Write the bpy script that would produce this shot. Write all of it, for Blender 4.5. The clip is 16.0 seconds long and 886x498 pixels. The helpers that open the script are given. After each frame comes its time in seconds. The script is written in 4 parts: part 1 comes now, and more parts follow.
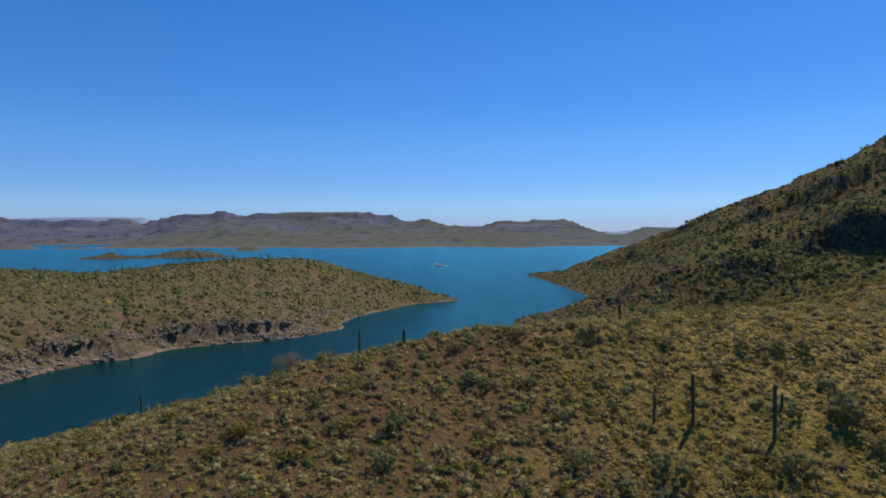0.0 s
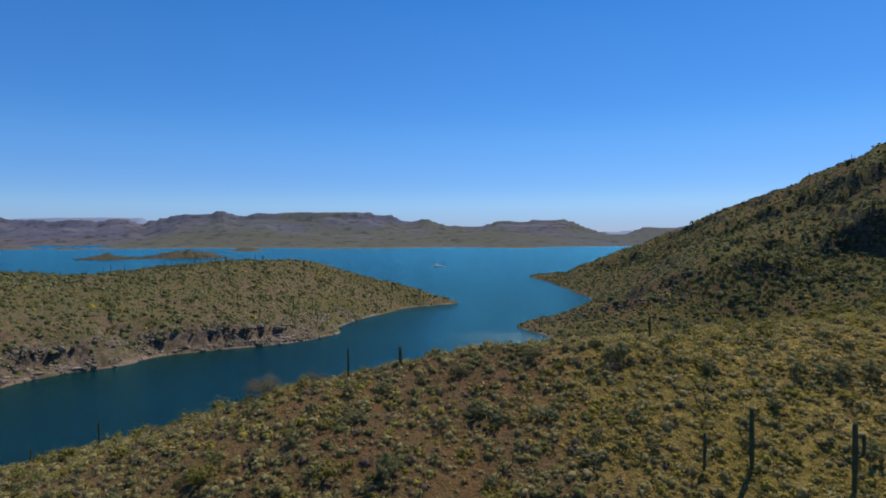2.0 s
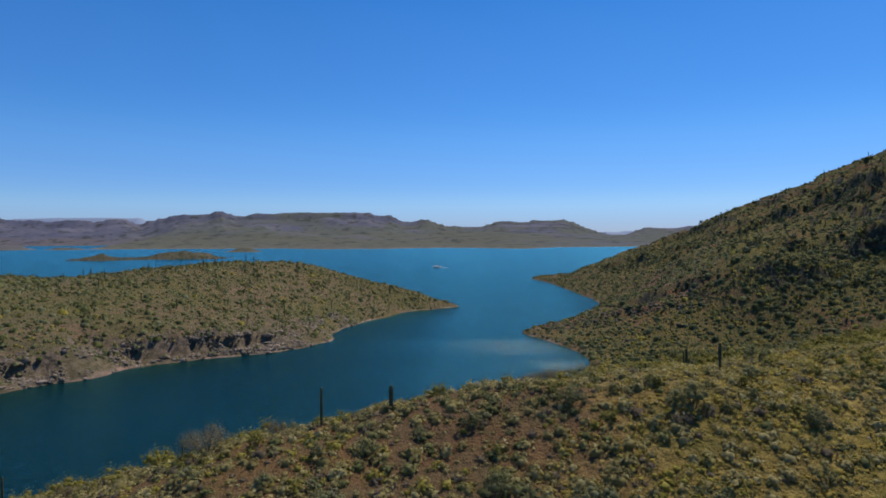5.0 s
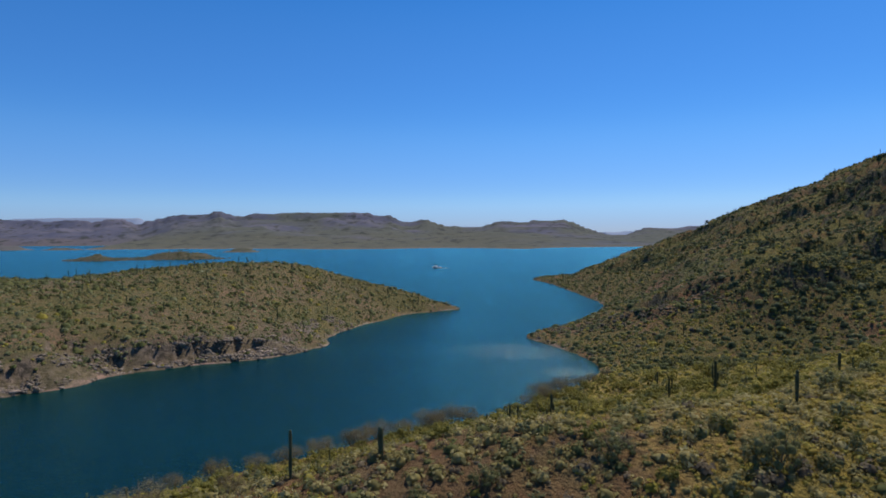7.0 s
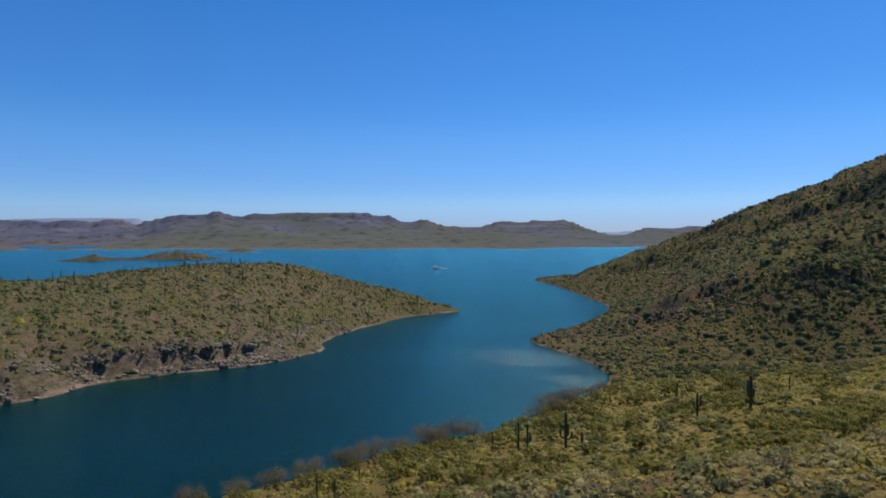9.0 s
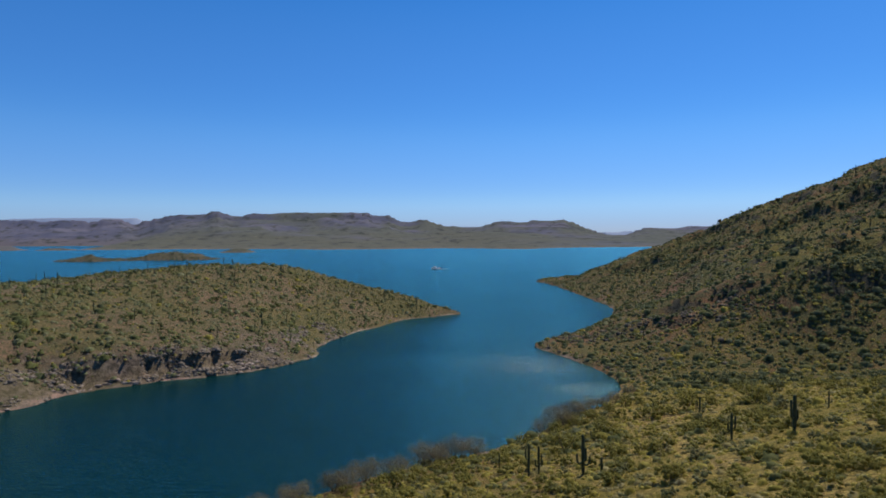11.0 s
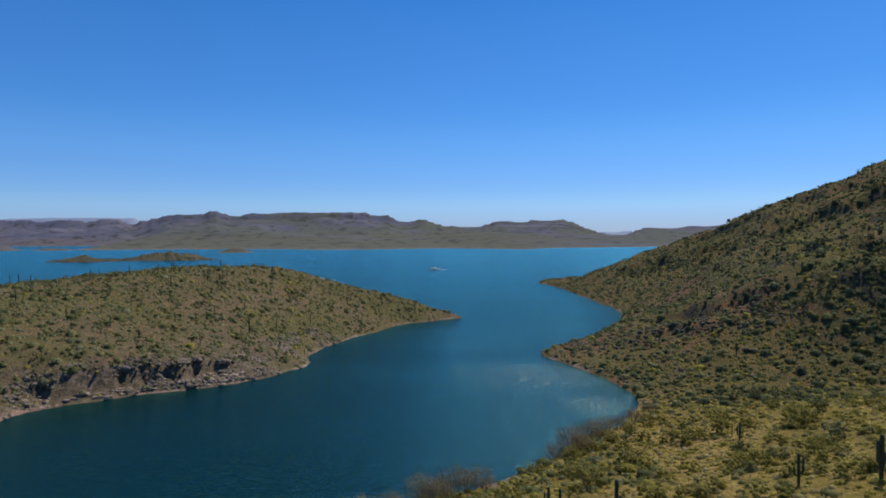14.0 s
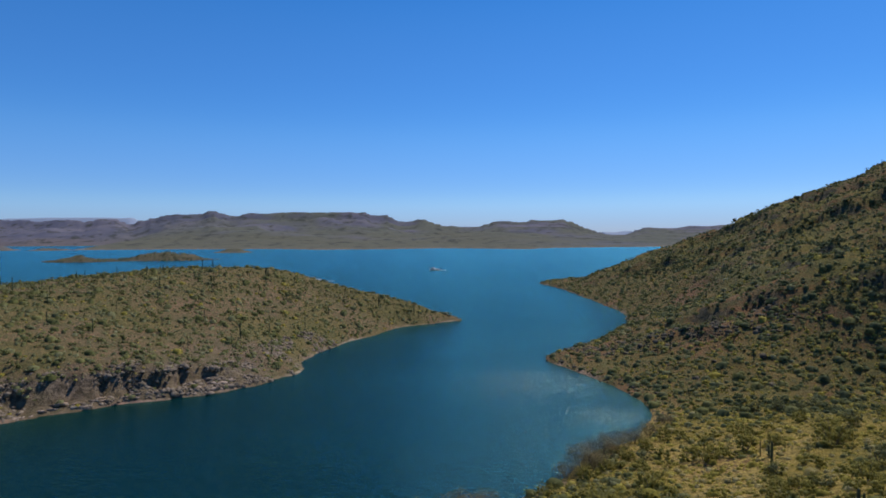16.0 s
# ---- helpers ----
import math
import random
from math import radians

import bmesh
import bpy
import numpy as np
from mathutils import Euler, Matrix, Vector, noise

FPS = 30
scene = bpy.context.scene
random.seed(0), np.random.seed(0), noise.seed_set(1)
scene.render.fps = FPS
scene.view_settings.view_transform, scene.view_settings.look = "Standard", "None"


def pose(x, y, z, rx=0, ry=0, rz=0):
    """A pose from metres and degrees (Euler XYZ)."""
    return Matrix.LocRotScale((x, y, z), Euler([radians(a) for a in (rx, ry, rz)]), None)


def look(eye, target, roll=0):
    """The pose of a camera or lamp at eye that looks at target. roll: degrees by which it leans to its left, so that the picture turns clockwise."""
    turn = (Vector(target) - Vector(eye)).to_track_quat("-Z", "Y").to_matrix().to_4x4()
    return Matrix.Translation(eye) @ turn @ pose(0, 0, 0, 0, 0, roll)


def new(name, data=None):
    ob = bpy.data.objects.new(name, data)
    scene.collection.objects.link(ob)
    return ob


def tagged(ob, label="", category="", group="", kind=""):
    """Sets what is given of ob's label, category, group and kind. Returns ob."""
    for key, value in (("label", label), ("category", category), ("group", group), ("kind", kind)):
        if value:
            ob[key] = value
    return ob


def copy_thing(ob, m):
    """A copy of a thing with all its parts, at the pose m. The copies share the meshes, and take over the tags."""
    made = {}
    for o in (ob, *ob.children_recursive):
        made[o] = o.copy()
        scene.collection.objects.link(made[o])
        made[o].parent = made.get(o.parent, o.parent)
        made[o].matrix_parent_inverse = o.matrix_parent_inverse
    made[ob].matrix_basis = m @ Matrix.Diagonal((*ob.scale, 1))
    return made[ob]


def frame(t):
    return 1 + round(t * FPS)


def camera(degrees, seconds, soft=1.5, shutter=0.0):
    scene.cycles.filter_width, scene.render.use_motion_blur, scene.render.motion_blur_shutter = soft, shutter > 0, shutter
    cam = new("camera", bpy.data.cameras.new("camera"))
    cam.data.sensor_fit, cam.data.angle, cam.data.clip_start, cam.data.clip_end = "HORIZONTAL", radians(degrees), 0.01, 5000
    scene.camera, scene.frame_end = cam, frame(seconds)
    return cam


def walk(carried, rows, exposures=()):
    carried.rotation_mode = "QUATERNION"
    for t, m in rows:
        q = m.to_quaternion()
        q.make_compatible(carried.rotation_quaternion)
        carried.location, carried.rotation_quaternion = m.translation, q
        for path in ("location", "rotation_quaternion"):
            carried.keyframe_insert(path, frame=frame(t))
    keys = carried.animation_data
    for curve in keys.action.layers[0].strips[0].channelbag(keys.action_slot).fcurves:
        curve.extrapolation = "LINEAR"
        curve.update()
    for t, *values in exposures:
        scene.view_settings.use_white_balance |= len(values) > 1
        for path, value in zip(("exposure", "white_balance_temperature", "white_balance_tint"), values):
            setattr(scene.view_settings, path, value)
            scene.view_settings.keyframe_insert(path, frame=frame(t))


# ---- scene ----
EXPOSURE = -0.55
cam = camera(72.0, 16.0, soft=1.8)
PATH = [
    # seconds, x, y, z, heading to the right, pitch
    (0, -2.724, 1.295, 39.346, 3.276, -1.441),
    (1, -2.584, 6.383, 39.502, 3.286, -1.426),
    (2, -2.437, 11.566, 39.597, 3.299, -1.412),
    (3, -2.285, 16.809, 39.638, 3.313, -1.400),
    (4, -2.128, 22.080, 39.634, 3.329, -1.389),
    (5, -1.967, 27.349, 39.597, 3.346, -1.379),
    (6, -1.804, 32.591, 39.540, 3.366, -1.371),
    (7, -1.638, 37.783, 39.476, 3.387, -1.365),
    (8, -1.472, 42.906, 39.415, 3.410, -1.359),
    (9, -1.306, 47.946, 39.370, 3.434, -1.356),
    (10, -1.141, 52.888, 39.346, 3.460, -1.353),
    (11, -0.979, 57.726, 39.347, 3.488, -1.353),
    (12, -0.819, 62.453, 39.371, 3.518, -1.353),
    (13, -0.664, 67.067, 39.412, 3.550, -1.355),
    (14, -0.513, 71.570, 39.456, 3.583, -1.359),
    (15, -0.369, 75.966, 39.481, 3.618, -1.364),
    (16, -0.231, 80.264, 39.455, 3.655, -1.370),
]
ROLL = -0.35
walk(cam, [(t, pose(x, y, z, 90 + pitch, 0, -yaw) @ pose(0, 0, 0, 0, 0, ROLL)) for t, x, y, z, yaw, pitch in PATH],
     exposures=[(0.0, EXPOSURE), (16.0, EXPOSURE)])


# ---- daylight ----
SUN_EL, SUN_AZ = radians(60), radians(44)          # azimuth clockwise from +y
world = bpy.data.worlds.new("desert_sky")
scene.world = world
world.use_nodes = True
wn, wl = world.node_tree.nodes, world.node_tree.links
wn.clear()
sky = wn.new("ShaderNodeTexSky")
sky.sky_type, sky.sun_disc = "NISHITA", False
sky.sun_elevation, sky.sun_rotation = SUN_EL, SUN_AZ
sky.altitude, sky.air_density, sky.dust_density, sky.ozone_density = 600, 1.0, 0.0, 4.0
back = wn.new("ShaderNodeBackground")
back.inputs["Strength"].default_value = 0.21
wout = wn.new("ShaderNodeOutputWorld")
# the deep, clear blue of dry desert air: paler towards the horizon, deeper above
deep = wn.new("ShaderNodeHueSaturation")
deep.inputs["Saturation"].default_value = 1.35
where, updown = wn.new("ShaderNodeTexCoord"), wn.new("ShaderNodeSeparateXYZ")
air = wn.new("ShaderNodeValToRGB")
air.color_ramp.interpolation = "EASE"
for i, (at, col) in enumerate(((0.0, (0.30, 0.40, 0.80)), (0.12, (0.42, 0.53, 0.80)), (0.34, (0.60, 0.66, 0.83)), (0.68, (0.90, 0.74, 0.85)), (1.0, (0.52, 0.50, 0.62)))):
    stop = air.color_ramp.elements[i] if i < 2 else air.color_ramp.elements.new(at)
    stop.position, stop.color = at, (*col, 1)
tilt = wn.new("ShaderNodeMath")
tilt.operation, tilt.inputs[1].default_value = "MULTIPLY", 2.0
shade = wn.new("ShaderNodeMix")
shade.data_type, shade.blend_type = "RGBA", "MULTIPLY"
shade.inputs[0].default_value = 1.0
wl.new(where.outputs["Generated"], updown.inputs[0])
wl.new(updown.outputs[2], tilt.inputs[0])
wl.new(tilt.outputs[0], air.inputs[0])
wl.new(sky.outputs[0], deep.inputs["Color"])
wl.new(deep.outputs[0], shade.inputs[6])
wl.new(air.outputs[0], shade.inputs[7])
wl.new(shade.outputs[2], back.inputs[0])
wl.new(back.outputs[0], wout.inputs[0])

lamp = bpy.data.lights.new("sun", "SUN")
lamp.energy, lamp.angle, lamp.color = 5.0, radians(0.55), (1.0, 0.95, 0.86)
sun = new("sun", lamp)
to_sun = Vector((math.sin(SUN_AZ) * math.cos(SUN_EL), math.cos(SUN_AZ) * math.cos(SUN_EL), math.sin(SUN_EL)))
sun.matrix_world = look(to_sun * 300, (0, 0, 0))


# ---- materials ----
class Mat:
    """A node material under construction."""

    def __init__(self, name):
        self.m = bpy.data.materials.new(name)
        self.m.use_nodes = True
        self.n, self.l = self.m.node_tree.nodes, self.m.node_tree.links
        self.b = self.n["Principled BSDF"]
        self.pos = self.n.new("ShaderNodeNewGeometry")

    def noise(self, scale, detail=5.0, rough=0.6, stretch=None):
        t = self.n.new("ShaderNodeTexNoise")
        t.inputs["Scale"].default_value, t.inputs["Detail"].default_value = scale, detail
        t.inputs["Roughness"].default_value = rough
        if stretch:
            mp = self.n.new("ShaderNodeMapping")
            mp.inputs["Scale"].default_value = stretch[:3]
            mp.inputs["Rotation"].default_value = (0, 0, stretch[3])
            self.l.new(self.pos.outputs["Position"], mp.inputs["Vector"])
            self.l.new(mp.outputs[0], t.inputs["Vector"])
        else:
            self.l.new(self.pos.outputs["Position"], t.inputs["Vector"])
        return t.outputs["Fac"]

    def ramp(self, fac, lo, hi):
        r = self.n.new("ShaderNodeMapRange")
        r.inputs["From Min"].default_value, r.inputs["From Max"].default_value = lo, hi
        r.interpolation_type = "SMOOTHSTEP"
        self.l.new(fac, r.inputs["Value"])
        return r.outputs[0]

    def math(self, op, a, b):
        q = self.n.new("ShaderNodeMath")
        q.operation = op
        for i, v in enumerate((a, b)):
            if hasattr(v, "is_linked"):
                self.l.new(v, q.inputs[i])
            else:
                q.inputs[i].default_value = v
        return q.outputs[0]

    def mix(self, fac, a, b):
        q = self.n.new("ShaderNodeMix")
        q.data_type = "RGBA"
        for key, v in ((0, fac), (6, a), (7, b)):
            if hasattr(v, "is_linked"):
                self.l.new(v, q.inputs[key])
            else:
                q.inputs[key].default_value = v if key == 0 else (*v, 1)
        return q.outputs[2]

    def bump(self, height, strength, distance):
        q = self.n.new("ShaderNodeBump")
        q.inputs["Strength"].default_value, q.inputs["Distance"].default_value = strength, distance
        self.l.new(height, q.inputs["Height"])
        self.l.new(q.outputs[0], self.b.inputs["Normal"])

    def done(self, colour, rough=0.9, spec=0.2):
        if hasattr(colour, "is_linked"):
            self.l.new(colour, self.b.inputs["Base Color"])
        else:
            self.b.inputs["Base Color"].default_value = (*colour, 1)
        if hasattr(rough, "is_linked"):
            self.l.new(rough, self.b.inputs["Roughness"])
        else:
            self.b.inputs["Roughness"].default_value = rough
        self.b.inputs["Specular IOR Level"].default_value = spec
        return self.m

    def part_of(self, which):
        q = self.n.new("ShaderNodeSeparateXYZ")
        self.l.new(self.pos.outputs["Position" if which != "up" else "Normal"], q.inputs[0])
        return q.outputs[{"x": 0, "y": 1}.get(which, 2)]


def ground_material():
    k = Mat("desert_soil")
    big, mid, fine = k.noise(0.035), k.noise(0.22), k.noise(1.6, 6)
    grit = k.noise(5.0, 4)
    px, py, up = k.part_of("x"), k.part_of("y"), k.part_of("up")
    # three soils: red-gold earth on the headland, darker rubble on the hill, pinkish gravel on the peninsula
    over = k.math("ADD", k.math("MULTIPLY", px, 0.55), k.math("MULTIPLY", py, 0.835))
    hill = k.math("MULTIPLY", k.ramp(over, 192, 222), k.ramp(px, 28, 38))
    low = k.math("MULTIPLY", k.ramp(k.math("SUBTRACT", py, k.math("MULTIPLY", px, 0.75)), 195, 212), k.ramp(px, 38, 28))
    soil = k.mix(k.ramp(mid, 0.38, 0.64), (0.178, 0.092, 0.046), (0.148, 0.098, 0.05))
    soil = k.mix(k.ramp(fine, 0.5, 0.72), soil, (0.07, 0.05, 0.031))
    # golden grass spreads over the sunnier half of the spur
    gold = k.math("MULTIPLY", k.ramp(k.math("ADD", px, k.math("MULTIPLY", k.math("SUBTRACT", k.noise(0.12, 5), 0.5), 40.0)), 2, 26), k.ramp(fine, 0.62, 0.40))
    soil = k.mix(k.math("MULTIPLY", gold, 0.85), soil, (0.44, 0.32, 0.085))
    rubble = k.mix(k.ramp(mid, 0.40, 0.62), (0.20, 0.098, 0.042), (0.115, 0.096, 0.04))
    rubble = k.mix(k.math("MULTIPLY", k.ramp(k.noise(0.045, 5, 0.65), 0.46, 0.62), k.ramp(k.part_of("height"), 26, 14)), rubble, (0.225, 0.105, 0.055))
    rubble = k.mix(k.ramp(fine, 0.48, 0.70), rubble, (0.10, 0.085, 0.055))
    gravel = k.mix(k.ramp(k.noise(0.09), 0.40, 0.60), (0.265, 0.16, 0.092), (0.185, 0.135, 0.066))
    gravel = k.mix(k.ramp(fine, 0.46, 0.62), gravel, (0.11, 0.088, 0.06))
    gravel = k.mix(k.math("MULTIPLY", k.ramp(k.noise(0.55, 4, 0.7), 0.50, 0.64), 0.7), gravel, (0.115, 0.098, 0.045))
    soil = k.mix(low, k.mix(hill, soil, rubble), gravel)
    grass = k.mix(k.ramp(k.noise(0.9), 0.35, 0.65), (0.15, 0.122, 0.03), (0.245, 0.175, 0.04))
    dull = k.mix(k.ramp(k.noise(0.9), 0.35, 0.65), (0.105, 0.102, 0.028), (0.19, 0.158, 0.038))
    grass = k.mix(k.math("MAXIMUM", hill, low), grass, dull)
    cover = k.math("MULTIPLY", k.ramp(k.math("ADD", big, k.math("MULTIPLY", fine, 0.45)), 0.62, 0.80), k.ramp(up, 0.62, 0.8))
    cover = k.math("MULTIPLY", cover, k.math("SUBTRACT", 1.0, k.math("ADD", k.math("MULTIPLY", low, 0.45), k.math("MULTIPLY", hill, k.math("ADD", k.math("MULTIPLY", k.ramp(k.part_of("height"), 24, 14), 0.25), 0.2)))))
    # little grass on the stony, shaded half of the spur
    sunny = k.ramp(k.math("ADD", px, k.math("MULTIPLY", k.math("SUBTRACT", k.noise(0.12, 5), 0.5), 40.0)), 0, 26)
    cover = k.math("MULTIPLY", cover, k.math("MAXIMUM", k.math("MAXIMUM", sunny, 0.25), k.ramp(py, 70, 86)))
    col = k.mix(cover, soil, grass)
    # low scrub and dead stalks between the shrubs
    speck = k.math("MAXIMUM", k.ramp(k.noise(1.1, 3, 0.7), 0.48, 0.60), k.math("MULTIPLY", k.ramp(k.noise(0.33, 5, 0.7), 0.50, 0.62), 0.7))
    col = k.mix(k.math("MULTIPLY", k.math("MULTIPLY", speck, 0.6), k.math("MAXIMUM", hill, low)), col, (0.088, 0.088, 0.042))
    # the islands are barer, of pale grey-tan stone
    col = k.mix(k.math("MULTIPLY", k.ramp(py, 700, 900), 0.8), col, k.mix(k.ramp(mid, 0.40, 0.62), (0.145, 0.122, 0.08), (0.058, 0.06, 0.038)))
    rock = k.mix(k.ramp(k.noise(0.7, 7), 0.35, 0.65), (0.045, 0.042, 0.028), (0.12, 0.10, 0.062))
    ledge = k.mix(k.ramp(k.noise(0.55, 8, 0.7), 0.36, 0.66), (0.07, 0.056, 0.04), (0.27, 0.195, 0.138))
    rock = k.mix(low, rock, ledge)
    rubbly = k.math("MULTIPLY", k.math("MULTIPLY", low, k.ramp(px, -30, -42)), k.math("MULTIPLY", k.ramp(py, 285, 262), k.ramp(k.math("ADD", k.part_of("height"), k.math("MULTIPLY", k.math("SUBTRACT", mid, 0.5), 14.0)), 10, 5)))
    col = k.mix(k.math("MULTIPLY", rubbly, 0.6), col, ledge)
    steep = k.ramp(k.math("ADD", up, k.math("MULTIPLY", k.math("SUBTRACT", mid, 0.5), 0.4)), 0.80, 0.64)
    col = k.mix(steep, col, rock)
    strand = k.mix(k.ramp(fine, 0.4, 0.65), (0.30, 0.21, 0.145), (0.14, 0.11, 0.078))
    z = k.math("ADD", k.part_of("height"), k.math("MULTIPLY", k.math("SUBTRACT", mid, 0.5), -3.0))
    col = k.mix(k.math("MULTIPLY", k.ramp(z, 1.3, 0.4), k.ramp(big, 0.52, 0.60)), col, strand)
    # a thin pale line of washed gravel along the peninsula's waterline, pinker at the foot of the rubble
    edge = k.math("ADD", k.part_of("height"), k.math("MULTIPLY", k.math("SUBTRACT", k.noise(0.35, 4), 0.5), 1.6))
    wash = k.mix(k.ramp(px, -52, -66), (0.36, 0.28, 0.195), (0.42, 0.255, 0.185))
    col = k.mix(k.math("MULTIPLY", k.math("MULTIPLY", k.ramp(edge, 0.55, 0.15), low), k.ramp(k.noise(0.06, 4), 0.42, 0.70)), col, wash)
    k.bump(k.math("ADD", k.math("MULTIPLY", fine, 0.7), k.math("MULTIPLY", grit, 0.3)), 1.0, 0.6)
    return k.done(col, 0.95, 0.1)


def range_material():
    k = Mat("distant_desert_range")
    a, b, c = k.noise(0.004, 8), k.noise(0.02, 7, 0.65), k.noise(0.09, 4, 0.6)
    # aerial haze painted in: the rock colours lean to blue-violet
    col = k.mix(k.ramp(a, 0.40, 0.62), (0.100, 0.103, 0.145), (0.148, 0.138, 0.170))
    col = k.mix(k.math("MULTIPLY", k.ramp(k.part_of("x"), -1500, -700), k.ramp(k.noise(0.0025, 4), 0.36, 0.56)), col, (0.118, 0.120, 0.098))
    # olive scrub on the lower slopes, tan flats towards the inlet hazed to mauve
    z = k.math("ADD", k.part_of("height"), k.math("MULTIPLY", k.math("SUBTRACT", a, 0.5), 110.0))
    col = k.mix(k.math("MULTIPLY", k.ramp(z, 66, 16), k.math("MULTIPLY", k.ramp(k.part_of("x"), -1500, -900), k.ramp(k.part_of("x"), 1000, 100))), col, (0.124, 0.120, 0.088))
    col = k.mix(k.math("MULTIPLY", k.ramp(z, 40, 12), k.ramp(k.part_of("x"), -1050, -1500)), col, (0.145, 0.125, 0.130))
    col = k.mix(k.math("MULTIPLY", k.ramp(b, 0.52, 0.63), 0.85), col, (0.052, 0.056, 0.050))
    col = k.mix(k.ramp(k.part_of("up"), 0.88, 0.62), col, (0.078, 0.078, 0.092))
    col = k.mix(k.math("MULTIPLY", k.ramp(c, 0.57, 0.70), 0.45), col, (0.24, 0.205, 0.15))
    col = k.mix(k.math("MULTIPLY", k.ramp(k.part_of("y"), 1760, 1700), k.ramp(b, 0.62, 0.40)), col, (0.075, 0.074, 0.045))
    shore = k.math("ADD", k.part_of("height"), k.math("MULTIPLY", k.math("SUBTRACT", b, 0.5), 6.0))
    col = k.mix(k.math("MULTIPLY", k.ramp(shore, 3.0, 1.2), 0.7), col, (0.19, 0.165, 0.12))
    return k.done(col, 0.95, 0.05)


def water_material():
    """Deep teal water: its own colour below, the sky's sheen on top, more of it at a glance."""
    k = Mat("lake_water")
    chop = k.noise(0.55, 3, 0.55, (1.0, 2.6, 1.0, 0.25))
    ripple = k.noise(2.2, 2, 0.5, (1.0, 2.2, 1.0, 0.1))
    gust = k.noise(0.006, 4, 0.6, (1.0, 3.0, 1.0, -0.2))
    k.bump(k.math("ADD", chop, k.math("MULTIPLY", ripple, 0.35)), 1.0, 0.34)
    col = k.mix(k.ramp(gust, 0.3, 0.75), (0.0006, 0.0155, 0.0128), (0.0009, 0.0215, 0.0178))
    sheen, both, much = k.n.new("ShaderNodeBsdfGlossy"), k.n.new("ShaderNodeMixShader"), k.n.new("ShaderNodeFresnel")
    sheen.inputs["Color"].default_value = (0.38, 0.89, 0.89, 1)
    much.inputs["IOR"].default_value = 1.37
    k.l.new(k.math("ADD", k.math("MULTIPLY", k.ramp(gust, 0.3, 0.7), 0.03), 0.175), sheen.inputs["Roughness"])
    wave = k.b.inputs["Normal"].links[0].from_socket
    k.l.new(wave, sheen.inputs["Normal"])
    k.l.new(wave, much.inputs["Normal"])
    k.l.new(much.outputs[0], both.inputs[0])
    k.l.new(k.b.outputs[0], both.inputs[1])
    k.l.new(sheen.outputs[0], both.inputs[2])
    k.l.new(both.outputs[0], k.n["Material Output"].inputs["Surface"])
    return k.done(col, 1.0, 0.0)


def leaf_material(name, a, b, c):
    """Foliage that varies from bush to bush (tone) and from leaf to leaf."""
    k = Mat(name)
    at = k.n.new("ShaderNodeAttribute")
    at.attribute_name = "tone"
    col = k.mix(k.ramp(at.outputs["Fac"], 0.1, 0.9), a, b)
    col = k.mix(k.ramp(k.pos.outputs["Random Per Island"], 0.45, 1.0), col, c)
    thin, both = k.n.new("ShaderNodeBsdfTranslucent"), k.n.new("ShaderNodeMixShader")
    k.l.new(col, thin.inputs["Color"])
    both.inputs[0].default_value = 0.35
    k.l.new(k.b.outputs[0], both.inputs[1])
    k.l.new(thin.outputs[0], both.inputs[2])
    k.l.new(both.outputs[0], k.n["Material Output"].inputs["Surface"])
    return k.done(col, 0.8, 0.15)


def plain_material(name, a, b, scale=3.0, rough=0.7, spec=0.3, metal=0.0):
    k = Mat(name)
    f = k.noise(scale)
    k.b.inputs["Metallic"].default_value = metal
    k.bump(f, 0.3, 0.05)
    return k.done(k.mix(k.ramp(f, 0.35, 0.65), a, b), rough, spec)


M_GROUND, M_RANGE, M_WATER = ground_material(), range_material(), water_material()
# distance haze is put into the mesa's pale blue base colour
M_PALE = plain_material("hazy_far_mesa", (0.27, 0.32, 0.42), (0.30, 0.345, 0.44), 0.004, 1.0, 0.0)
M_BURSAGE = leaf_material("bursage_leaf", (0.225, 0.188, 0.066), (0.355, 0.292, 0.108), (0.47, 0.395, 0.18))
M_BRITTLE = leaf_material("brittlebush_leaf", (0.245, 0.21, 0.036), (0.39, 0.32, 0.06), (0.46, 0.38, 0.09))
M_GOLD = leaf_material("golden_grass_blade", (0.32, 0.24, 0.05), (0.44, 0.335, 0.073), (0.50, 0.395, 0.11))
M_CREOSOTE = leaf_material("creosote_leaf", (0.068, 0.088, 0.040), (0.112, 0.132, 0.056), (0.155, 0.168, 0.08))
M_IRONWOOD = leaf_material("ironwood_leaf", (0.12, 0.13, 0.05), (0.195, 0.195, 0.078), (0.275, 0.265, 0.12))
M_PALO = leaf_material("palo_verde_twig", (0.17, 0.157, 0.031), (0.265, 0.23, 0.047), (0.335, 0.29, 0.078))
M_OLIVE = leaf_material("olive_shrub_leaf", (0.112, 0.122, 0.042), (0.18, 0.182, 0.06), (0.235, 0.228, 0.085))
M_SAGE = leaf_material("sage_shrub_leaf", (0.14, 0.148, 0.065), (0.228, 0.228, 0.10), (0.28, 0.272, 0.135))
M_DRY = leaf_material("dry_twig", (0.18, 0.138, 0.085), (0.26, 0.20, 0.125), (0.15, 0.118, 0.08))
M_TAMARISK = leaf_material("tamarisk_twig", (0.19, 0.145, 0.075), (0.27, 0.21, 0.105), (0.165, 0.135, 0.07))
M_CACTUS = plain_material("saguaro_skin", (0.05, 0.068, 0.032), (0.085, 0.10, 0.05), 2.5, 0.75)
M_BARK = plain_material("grey_bark", (0.12, 0.095, 0.07), (0.20, 0.165, 0.12), 6.0, 0.9, 0.1)
M_ROCK = plain_material("weathered_rock", (0.14, 0.11, 0.075), (0.38, 0.305, 0.215), 0.9, 0.95, 0.1)
